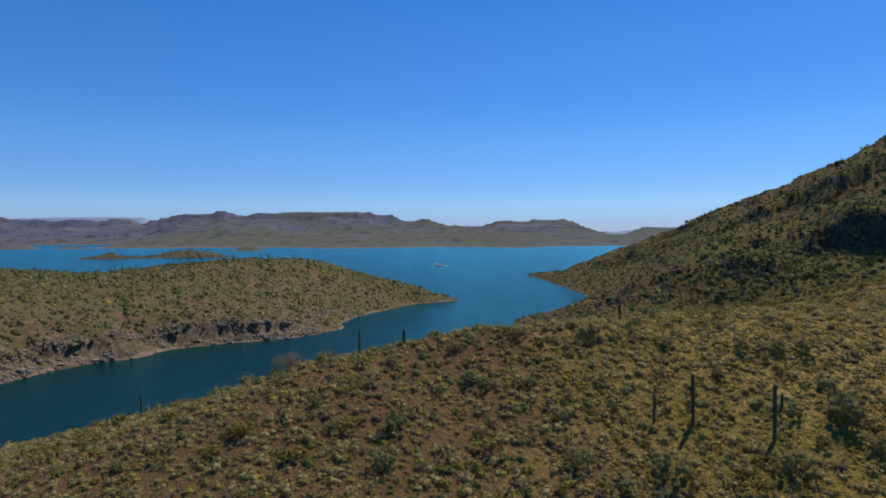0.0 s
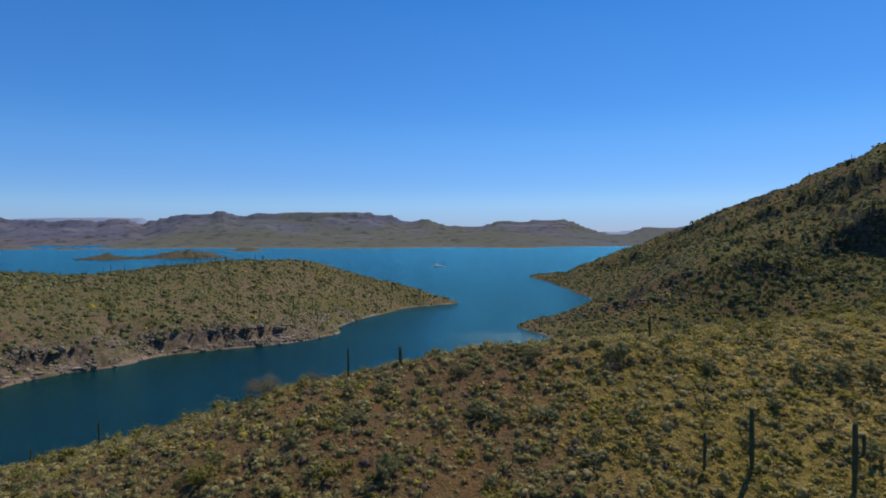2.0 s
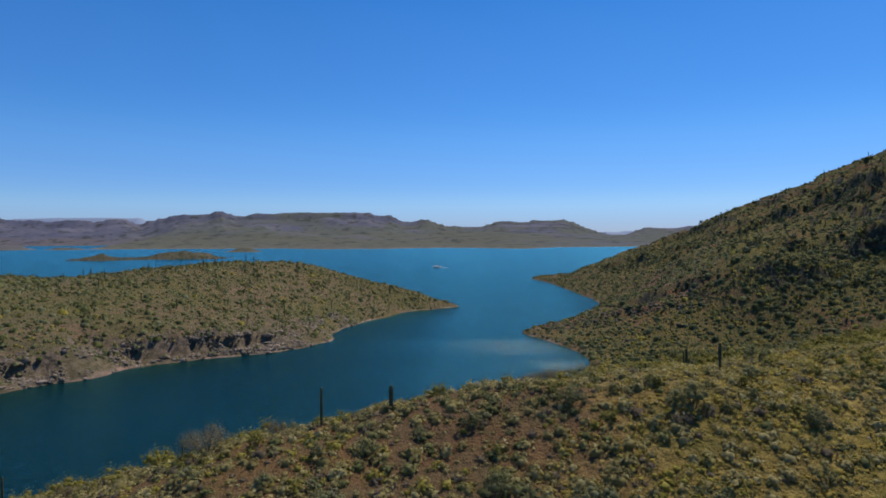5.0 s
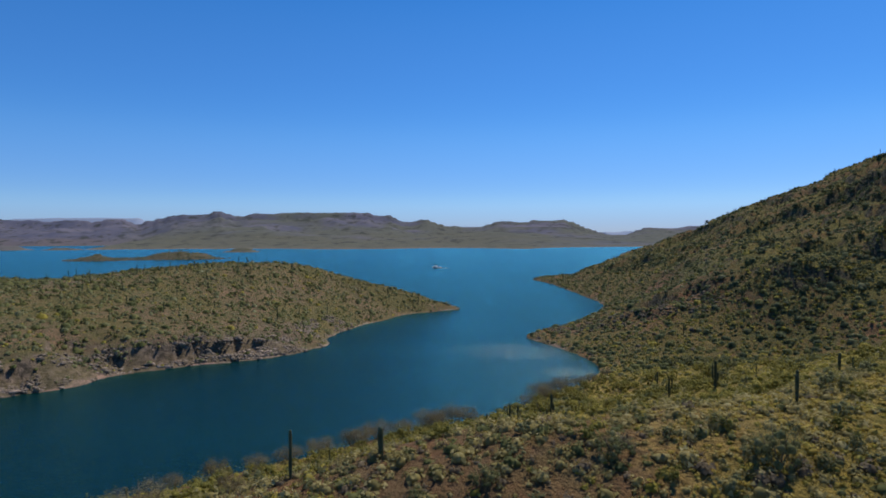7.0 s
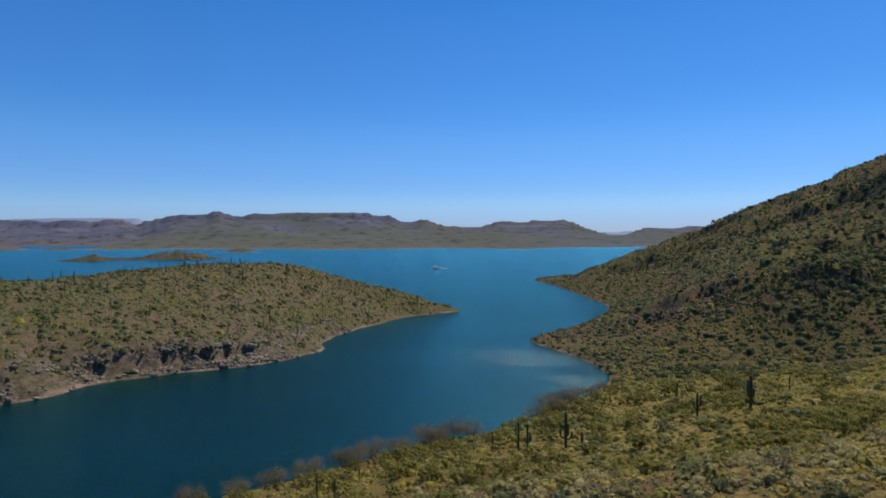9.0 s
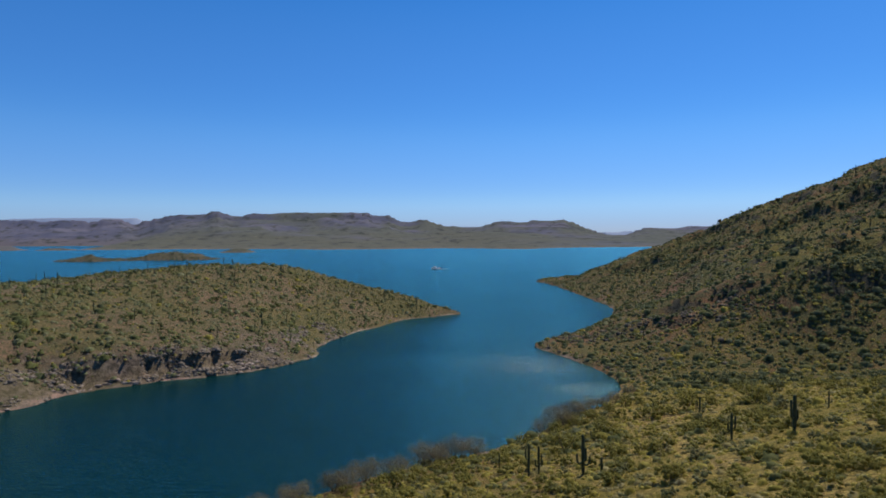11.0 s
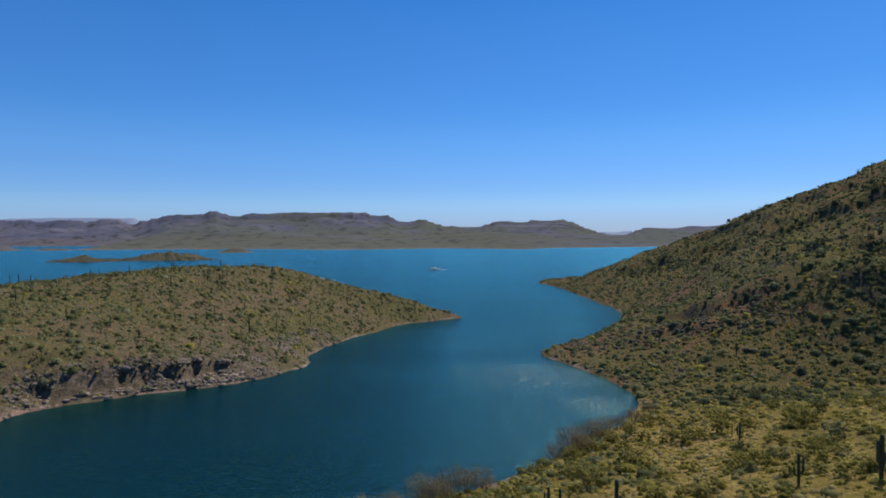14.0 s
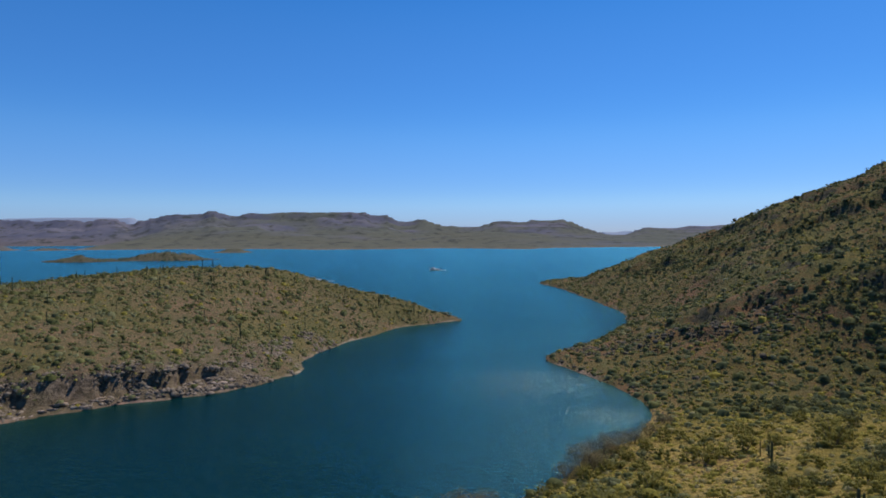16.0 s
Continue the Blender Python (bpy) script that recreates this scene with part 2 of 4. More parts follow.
M_DARKROCK = plain_material("dark_volcanic_rock", (0.055, 0.048, 0.036), (0.17, 0.14, 0.10), 0.9, 0.95, 0.1)
M_GREYROCK = plain_material("grey_bank_rock", (0.10, 0.08, 0.06), (0.30, 0.235, 0.175), 0.8, 0.95, 0.1)
M_SLAB = plain_material("pinkish_ledge_rock", (0.15, 0.11, 0.08), (0.43, 0.325, 0.25), 0.7, 0.95, 0.1)
M_HULL = plain_material("white_gelcoat", (0.80, 0.80, 0.79), (0.74, 0.75, 0.75), 1.0, 0.25, 0.5)
M_GLASS = plain_material("tinted_glass", (0.02, 0.025, 0.03), (0.03, 0.035, 0.04), 1.0, 0.1, 0.5)
M_RIPPLE = plain_material("sunlit_ripple", (0.003, 0.04, 0.055), (0.004, 0.05, 0.07), 1.0, 0.3, 0.5)
M_METAL = plain_material("dark_metal", (0.08, 0.08, 0.09), (0.12, 0.12, 0.13), 2.0, 0.4, 0.5, 0.6)
M_FOAM = plain_material("boat_wake_foam", (0.72, 0.76, 0.78), (0.5, 0.6, 0.66), 0.4, 0.8, 0.2)
spray, haze = M_FOAM.node_tree.nodes.new("ShaderNodeBsdfTranslucent"), M_FOAM.node_tree.nodes.new("ShaderNodeMixShader")
spray.inputs["Color"].default_value = (0.92, 0.93, 0.94, 1)
haze.inputs[0].default_value = 0.7
M_FOAM.node_tree.links.new(M_FOAM.node_tree.nodes["Principled BSDF"].outputs[0], haze.inputs[1])
M_FOAM.node_tree.links.new(spray.outputs[0], haze.inputs[2])
M_FOAM.node_tree.links.new(haze.outputs[0], M_FOAM.node_tree.nodes["Material Output"].inputs["Surface"])


# ---- the lie of the land ----
def lattice(ix, iy, seed):
    h = (ix.astype(np.int64) * 374761393 + iy.astype(np.int64) * 668265263 + seed * 974634777) & 0xFFFFFFFF
    h = ((h ^ (h >> 13)) * 1274126177) & 0xFFFFFFFF
    return ((h ^ (h >> 16)) & 0xFFFF) / 65535.0


def value_noise(x, y, seed=0):
    ix, iy = np.floor(x), np.floor(y)
    u, v = x - ix, y - iy
    u, v = u * u * u * (u * (6 * u - 15) + 10), v * v * v * (v * (6 * v - 15) + 10)
    a, b = lattice(ix, iy, seed), lattice(ix + 1, iy, seed)
    c, d = lattice(ix, iy + 1, seed), lattice(ix + 1, iy + 1, seed)
    return (a + (b - a) * u) * (1 - v) + (c + (d - c) * u) * v


def fbm(x, y, octaves=4, seed=0, ridged=False):
    """Layered noise, about -1 to 1."""
    total, amp, norm = 0.0, 1.0, 0.0
    for i in range(octaves):
        n = 2 * value_noise(x, y, seed + i) - 1
        total = total + amp * ((1 - 2 * np.abs(n)) if ridged else n)
        norm += amp
        x, y, amp = 2.03 * (0.8 * x + 0.6 * y), 2.03 * (0.8 * y - 0.6 * x), amp * 0.5
    return total / norm


def rounded(points, times=2):
    """A closed outline with its corners cut."""
    p = np.array(points, float)
    for _ in range(times):
        q = np.roll(p, -1, 0)
        p = np.stack((0.8 * p + 0.2 * q, 0.2 * p + 0.8 * q), 1).reshape(-1, 2)
    return p


def inland(outline, x, y):
    """Metres from the shore: plus on land, minus in the lake."""
    best, inside = np.full(x.shape, 1e9), np.zeros(x.shape, bool)
    for (ax, ay), (bx, by) in zip(outline, np.roll(outline, -1, 0)):
        ex, ey = bx - ax, by - ay
        k = np.clip(((x - ax) * ex + (y - ay) * ey) / (ex * ex + ey * ey + 1e-9), 0, 1)
        best = np.minimum(best, (x - ax - k * ex) ** 2 + (y - ay - k * ey) ** 2)
        if ay != by:
            inside ^= ((ay > y) != (by > y)) & (x < ex * (y - ay) / ey + ax)
    return np.where(inside, 1, -1) * np.sqrt(best)


class Relief:
    """A smooth surface over a few heights (thin plate)."""

    def __init__(self, heights, loose=2.0):
        h = np.array(heights, float)
        self.p, n = h[:, :2] / 100, len(h)
        a = np.zeros((n + 3, n + 3))
        a[:n, :n] = self.kernel(self.p[:, None] - self.p[None]) + np.eye(n) * loose * 1e-3
        a[:n, n], a[:n, n + 1:] = 1, self.p
        a[n, :n], a[n + 1:, :n] = 1, self.p.T
        self.w = np.linalg.solve(a, np.concatenate((h[:, 2], np.zeros(3))))

    @staticmethod
    def kernel(d):
        r2 = (d ** 2).sum(-1)
        return 0.5 * r2 * np.log(r2 + 1e-9)

    def __call__(self, x, y):
        n = len(self.p)
        z = self.w[n] + self.w[n + 1] * x / 100 + self.w[n + 2] * y / 100
        for (px, py), w in zip(self.p, self.w):
            r2 = (x / 100 - px) ** 2 + (y / 100 - py) ** 2
            z = z + w * 0.5 * r2 * np.log(r2 + 1e-9)
        return z


def soft_min(a, b, k):
    h = np.clip(0.5 + 0.5 * (b - a) / k, 0, 1)
    return b + (a - b) * h - k * h * (1 - h)


def step(x, lo, hi):
    t = np.clip((x - lo) / (hi - lo), 0, 1)
    return t * t * (3 - 2 * t)


MAINLAND = rounded([
    (104, 566), (112, 530), (113, 485), (110, 417), (108, 372), (99, 342), (77, 308), (57, 287), (43, 269), (48, 250),
    (54, 232), (56, 212), (46, 195), (32, 184), (22, 173), (13, 166), (2, 161), (-9, 153), (-20, 145), (-34, 135), (-66, 112), (-84, 70), (-98, 20),
    (-110, -60), (-170, -300), (-300, -1800), (2600, -1800), (2600, 500), (1200, 640), (600, 690), (300, 670), (170, 620)])
PENINSULA = rounded([
    (-113, 169), (-108, 185), (-101, 195), (-91, 203), (-86, 213), (-75, 221), (-64, 229), (-50, 237), (-38, 246), (-27, 256), (-34, 271),
    (-29, 290), (-19, 311), (-8, 330), (5, 345), (20, 353), (29, 359), (14, 375), (-30, 402), (-90, 420), (-160, 395), (-240, 370),
    (-330, 330), (-480, 240), (-600, 60), (-600, -300), (-420, -300), (-260, -40), (-160, 95)])
HEADLAND_HILL = Relief([
    # the near spur, its brow and its far side
    (4, 65, 24.2), (18, 64, 25.5), (34, 67, 27), (24, 57, 21.6), (12, 70, 27.3), (43, 72, 28.3), (-15, 71, 24.3), (-20, 81, 20),
    (-31, 78, 18.2), (-56, 100, 7.2), (-38, 83, 15.5), (-23, 84, 19.2), (-1, 69, 25.3), (6, 75, 27.8), (-3, 75, 26.2), (15, 81, 26.0), (5, 80, 25.4), (17, 74, 28.6), (30, 82, 28), (-46, 66, 14.8), (-33, 50, 15),
    (2, 46, 17.5), (40, 46, 18.5),
    (75, 92, 32), (45, 127, 15.8), (12, 118, 10.5), (12, 147, 4.5),
    (0, 88, 19.5), (22, 93, 21), (0, 104, 12.5), (-12, 126, 5), (60, 108, 23), (-30, 98, 10), (65, 162, 9.2),
    (50, 160, 6.8), (85, 143, 18), (90, 172, 11), (53, 181, 3.8), (0, 10, 9), (-70, 0, 3), (90, 30, 28), (40, -60, 12)])
HILLSIDE = Relief([
    # the hill across the cove, rising away from the water
    (78, 214, 5), (106, 204, 7.3), (90, 172, 11), (119.7, 228.5, 26.5), (164, 415, 20.5), (190, 363, 41), (186, 320, 38.5),
    (178, 243, 43), (165, 248, 36.8), (150, 190, 20), (150, 110, 34), (160, 520, 16), (85, 260, 11), (105, 300, 15), (140, 350, 22),
    (150, 20, 45), (300, 0, 70), (600, 500, 120), (800, 100, 160), (265, 347, 82.5), (280, 366, 88), (248, 381, 66), (226, 395, 55.5), (212, 440, 47),
    (205, 480, 37.5), (230, 530, 32), (300, 450, 76), (330, 400, 95), (320, 330, 108), (300, 270, 90), (240, 290, 62), (420, 300, 118),
    (240, 210, 48), (300, 560, 34)])
PENINSULA_BACK = Relief([
    (-190, 290, 24), (-155, 288, 20.5), (-135, 272, 22), (-130, 302, 23.3), (-100, 330, 25.7), (-59, 336, 25.6),
    (-41, 337, 21.5), (-22, 340, 15.5), (10, 349, 6), (-80, 219, 8), (-65, 284, 13.8), (-45, 268, 6.5), (-100, 235, 13.5), (-118, 262, 20),
    (-60, 390, 12), (-150, 370, 12), (-300, 260, 26), (-260, 100, 15), (-160, 190, 16), (-20, 300, 6), (-450, 50, 30)])
# skyline of the far range: x, height
SKYLINE = np.array([
    (-3300, 150), (-2314, 150), (-2218, 146), (-2122, 123), (-1962, 122), (-1771, 124), (-1707, 108), (-1627, 127),
    (-1531, 126), (-1467, 103), (-1323, 134), (-1285, 150), (-1131, 152), (-1029, 171), (-939, 142), (-875, 151),
    (-715, 156), (-492, 152), (-396, 154), (-268, 160), (-204, 150), (-92, 140), (-28, 107), (116, 113), (212, 83),
    (404, 76), (516, 107), (643, 103), (723, 115), (883, 114), (947, 98), (1018, 69), (1091, 40), (1155, 20), (1235, 23),
    (1347, 64), (1523, 69), (1842, 77), (3300, 90)], float)
# rock walls on the hillside: from x, y to x, y (uphill on the right hand), height, how far the shelf behind reaches
SCARPS = [(140, 219, 100, 248, 3.5, 13), (188, 205, 150, 236, 9, 18), (238, 320, 217, 353, 4.5, 15), (221, 350, 184, 367, 4, 13),
          (258, 308, 216, 319, 6, 13), (168, 250, 144, 264, 3.5, 9), (154, 278, 137, 294, 3, 8), (184, 424, 160, 452, 3.5, 10),
          (214, 436, 196, 472, 3.5, 10), (96, 240, 70, 262, 2.2, 8)]
# belts of dark scrub over the hillside: from x, y to x, y, half width
THICKETS = [(142, 216, 122, 229, 8), (124, 227, 103, 243, 6), (192, 208, 150, 234, 13), (238, 318, 217, 352, 10), (221, 349, 184, 367, 8),
            (258, 307, 216, 318, 10), (168, 249, 144, 262, 5), (154, 278, 137, 294, 5), (158, 392, 146, 470, 6), (184, 424, 160, 452, 6),
            (214, 434, 196, 472, 7), (84, 187, 70, 203, 3.5), (108, 184, 88, 187, 4), (178, 300, 160, 330, 5), (200, 280, 178, 292, 6)]
# islands: x, y, half length, half width, turn, height
ISLANDS = [(-512, 1075, 52, 26, 0.05, 8.0), (-465, 1088, 60, 16, 0.05, 3.5), (-392, 1112, 74, 34, 0.0, 11.5),
           (-440, 1110, 130, 15, 0.05, 3.2), (-403, 1548, 46, 32, 0.1, 11.0), (-1033, 1930, 60, 36, 0.0, 7.0),
           (-1240, 1965, 100, 50, 0.0, 14.0)]


def far_shore(x):
    return (1745 + 22 * np.sin(x / 170 + 1) + 16 * np.sin(x / 61) + 170 * step(-x, 210, 420) + 880 * step(-x, 970, 1190)
            - 95 * np.exp(-((x - 310) / 70) ** 2) + 75 * step(x, 400, 650))


def far_height(x, y):
    """The land across the lake: low shore, foothills, and the range."""
    d = y - far_shore(x) + 25 * fbm(x / 60, y / 60, 3, 5)
    sky_x = x * 3450 / np.maximum(y, 1500)
    top = np.interp(sky_x, SKYLINE[:, 0], SKYLINE[:, 1]) + 3 * fbm(sky_x / 45, sky_x * 0, 3, 27)
    level = top / 13.0
    top = 13.0 * (np.floor(level) + step(level - np.floor(level), 0.3, 0.7))
    run = np.clip((y - 2350) / 1100, 0, 1.25)
    cut = fbm(x / 420, y / 420, 5, 21, ridged=True)
    wall = top * (0.50 * step(run, 0.0, 0.95) + 0.14 * step(run, 0.55, 0.72) + 0.36 * step(run, 0.86, 0.985))
    wall = wall * (1 + 0.05 * fbm(x / 70, y / 70, 3, 23)) + 0.25 * top * cut * step(run, 0.02, 0.3) * (1 - step(run, 0.72, 0.95))
    wall = wall * (1 - 0.75 * step(y, 3520, 4300))
    foot = (1 - step(run, 0.35, 0.9)) * 0.035 * np.clip(d, -200, 700) + 9 * (fbm(x / 190, y / 190, 4, 9) + 0.25) * step(d, 20, 350)
    bluff = 26 * np.exp(-(((x + 560) / 330) ** 2 + ((y - 2430) / 170) ** 2)) + 24 * np.exp(-(((x - 380) / 250) ** 2 + ((y - 2280) / 210) ** 2))
    z = foot + wall + bluff * (1 + 0.4 * cut)
    return np.where(d > 0, soft_min(z, 0.5 + 0.25 * d, 6.0), 0.05 * d)


def height(x, y):
    """The ground's height over the lake's level at 0."""
    x, y = np.asarray(x, float), np.asarray(y, float)
    near = 1 - step(np.hypot(x, y), 700, 1100)
    wob = 3.0 * fbm(x / 17, y / 17, 4, 31) * near
    da = inland(MAINLAND, x, y) + wob * 0.8
    db = inland(PENINSULA, x, y) + wob
    # mainland: the near spur blends into the hill across the cove
    t = step(0.55 * (x - 75) + 0.835 * (y - 165), -14, 16)
    t = np.maximum(t, step(x, 88, 135))
    za = HEADLAND_HILL(x, y) * (1 - t) + HILLSIDE(x, y) * t
    za = np.clip(za, 2.0, 170)
    beyond = step(0.55 * (x - 75) + 0.835 * (y - 165), 34, 62)
    crag = fbm(x / 38, y / 38, 4, 71, ridged=True)
    ledge = step(crag + 0.25 * fbm(x / 9, y / 9, 3, 44), 0.12, 0.24) + 0.8 * step(crag + 0.25 * fbm(x / 7, y / 7, 3, 45), 0.38, 0.46)
    za = za + (beyond * 2.4 * ledge + t * (1.5 * fbm(x / 30, y / 30, 4, 41) - 1.4)) * step(da, 8, 50)
    bank = 0.42 + 0.75 * (1 - step(y, 120, 160)) + 0.24 * step(x, 112, 160)
    rough = fbm(x / 8, y / 8, 4, 47)
    for ax, ay, bx, by, tall, reach in SCARPS:
        run = math.hypot(bx - ax, by - ay)
        ux, uy = (bx - ax) / run, (by - ay) / run
        along = ((x - ax) * ux + (y - ay) * uy) / run + 0.08 * rough
        off = (x - ax) * uy - (y - ay) * ux + 7.0 * rough + 3 * np.sin(along * 7)
        lift = step(off + 2.5 * fbm(x / 4, y / 4, 2, 49), -4.5, 3.5) * np.exp(-(np.maximum(off, 0) / reach) ** 2)
        za = za + tall * lift * step(along, -0.05, 0.2) * (1 - step(along, 0.8, 1.05)) * (1 + 0.35 * rough)
    za = soft_min(za, 0.15 + bank * da, 2.5)
    zb = np.clip(PENINSULA_BACK(x, y), 1.5, 60) + 0.8 * fbm(x / 26, y / 26, 3, 51)
    cliff = step(-x, 30, 60) * (1 - step(y, 262, 280))
    # an eroded bank: a narrow strand, tumbled rubble, and a low dark rock face in places
    rag = fbm(x / 9, y / 9, 4, 61)
    climb = (0.50 + 0.16 * cliff) * np.maximum(db + cliff * 2.0 * rag, 0.15) + cliff * 0.9 * fbm(x / 4.5, y / 4.5, 3, 65) * step(db, 0.5, 3)
    face = step(-x, 44, 54) * (1 - step(-x, 84, 92)) * (1 - step(y, 246, 256)) * step(fbm(x / 12, y / 12, 2, 66), -0.45, 0.0)
    face = np.maximum(face, 0.8 * step(-x, 96, 102) * (1 - step(-x, 112, 124)) * step(fbm(x / 9, y / 9, 2, 67), -0.2, 0.1))
    brow = db + 2.2 * fbm(x / 6, y / 6, 3, 68) + 0.8 * fbm(x / 2.2, y / 2.2, 2, 69)
    climb = climb - face * (0.62 * climb * step(db, 1, 3) * (1 - step(brow, 5.6, 6.6)) - 2.0 * step(brow, 5.6, 6.6) * (1 - step(db, 9, 20)))
    zb = soft_min(zb, 0.1 + np.maximum(climb, 0.1 * db), 1.2)
    z = np.maximum(np.where(da > 0, za, 0.25 * da), np.where(db > 0, zb, 0.25 * db))
    dry = step(z, 0.0, 1.5)
    z = z + near * dry * (0.55 * fbm(x / 11, y / 11, 3, 81) + 0.22 * fbm(x / 3.1, y / 3.1, 3, 91))
    far = step(y, 1500, 1650)
    z = np.where(far > 0, np.maximum(z * (1 - far) - 8 * far, far_height(x, y)), z)
    for ix, iy, rl, rw, turn, top in ISLANDS:
        c, s = math.cos(turn), math.sin(turn)
        u, v = ((x - ix) * c + (y - iy) * s) / rl, ((y - iy) * c - (x - ix) * s) / rw
        q = 1 - np.hypot(u, v) + 0.16 * fbm(x / 22, y / 22, 3, int(rl))
        z = np.maximum(z, np.where(q > 0, top * step(q, -0.15, 0.95) * (1 + 0.5 * fbm(x / 16, y / 16, 3, 17)) + 0.2, np.maximum(q, -1) * 12))
    return z


def thicket(x, y):
    """How deep in a belt of dark scrub: 1 in its middle, 0 away from it."""
    wx, wy = x + 7 * fbm(x / 16, y / 16, 3, 201), y + 7 * fbm(x / 16, y / 16, 3, 202)
    best = np.zeros_like(x)
    for ax, ay, bx, by, half in THICKETS:
        ex, ey = bx - ax, by - ay
        k = np.clip(((wx - ax) * ex + (wy - ay) * ey) / (ex * ex + ey * ey), 0, 1)
        best = np.maximum(best, np.exp(-((wx - ax - k * ex) ** 2 + (wy - ay - k * ey) ** 2) / half ** 2))
    return best


def mesh_of(name, verts, faces, materials, smooth=False):
    """A mesh from arrays of corners and of triangles or quads."""
    me = bpy.data.meshes.new(name)
    verts, faces = np.asarray(verts, np.float32), np.asarray(faces, np.int32)
    n, k = faces.shape
    me.vertices.add(len(verts))
    me.vertices.foreach_set("co", verts.ravel())
    me.loops.add(n * k)
    me.loops.foreach_set("vertex_index", faces.ravel())
    me.polygons.add(n)
    me.polygons.foreach_set("loop_start", np.arange(0, n * k, k, dtype=np.int32))
    if smooth:
        me.polygons.foreach_set("use_smooth", np.ones(n, bool))
    for m in materials:
        me.materials.append(m)
    me.update(calc_edges=True)
    return me


# ---- ground: one sheet, finer near the headland, out to the horizon ----
def build_ground():
    rad = np.concatenate((np.geomspace(3, 38, 60, endpoint=False), np.geomspace(38, 560, 350, endpoint=False),
                          np.geomspace(560, 1700, 70, endpoint=False), np.geomspace(1700, 4900, 180)))
    ang = np.radians(np.concatenate((np.arange(-46, 46, 0.215), np.arange(48, 312, 4.0))))
    a, r = np.meshgrid(ang, rad)
    x, y = r * np.sin(a), r * np.cos(a) - 8
    z = height(x, y)
    ny, nx = x.shape
    i, j = np.meshgrid(np.arange(ny - 1), np.arange(nx), indexing="ij")
    k = (j + 1) % nx
    quads = np.stack((i * nx + j, (i + 1) * nx + j, (i + 1) * nx + k, i * nx + k), -1).reshape(-1, 4)[:, ::-1]
    keep = z.ravel()[quads].max(1) > -5
    quads = quads[keep]
    used = np.unique(quads)
    remap = np.zeros(nx * ny, np.int64)
    remap[used] = np.arange(len(used))
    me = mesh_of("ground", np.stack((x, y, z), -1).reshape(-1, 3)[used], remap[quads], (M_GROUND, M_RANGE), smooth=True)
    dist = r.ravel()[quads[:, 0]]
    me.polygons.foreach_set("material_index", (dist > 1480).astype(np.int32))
    return tagged(new("ground", me), "dry desert ground, rocky hills and far range round the lake", "ground", kind="structure")


build_ground()

ring = np.radians(np.arange(0, 360, 3.0))
lake_v = np.array([(0, 400, 0)] + [(4950 * math.sin(a), 4950 * math.cos(a), 0) for a in ring])
lake_f = np.array([(0, 1 + (i + 1) % len(ring), 1 + i) for i in range(len(ring))])
tagged(new("water", mesh_of("water", lake_v, lake_f, (M_WATER,))), "deep blue lake water ruffled by a light wind", "lake", kind="structure")


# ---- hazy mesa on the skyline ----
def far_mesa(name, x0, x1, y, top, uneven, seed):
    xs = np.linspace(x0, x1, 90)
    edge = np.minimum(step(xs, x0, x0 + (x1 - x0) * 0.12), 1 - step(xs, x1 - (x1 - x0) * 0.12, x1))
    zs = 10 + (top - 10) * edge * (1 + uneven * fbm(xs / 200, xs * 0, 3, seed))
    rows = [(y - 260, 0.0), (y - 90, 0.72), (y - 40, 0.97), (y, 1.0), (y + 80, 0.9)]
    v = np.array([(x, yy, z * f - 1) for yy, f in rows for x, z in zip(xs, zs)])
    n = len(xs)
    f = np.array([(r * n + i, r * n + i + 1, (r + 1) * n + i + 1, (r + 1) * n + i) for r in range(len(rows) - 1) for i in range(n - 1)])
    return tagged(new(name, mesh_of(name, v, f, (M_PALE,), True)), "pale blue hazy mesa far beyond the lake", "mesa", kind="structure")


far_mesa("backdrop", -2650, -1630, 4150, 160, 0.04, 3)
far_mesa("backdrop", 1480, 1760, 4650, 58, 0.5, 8)


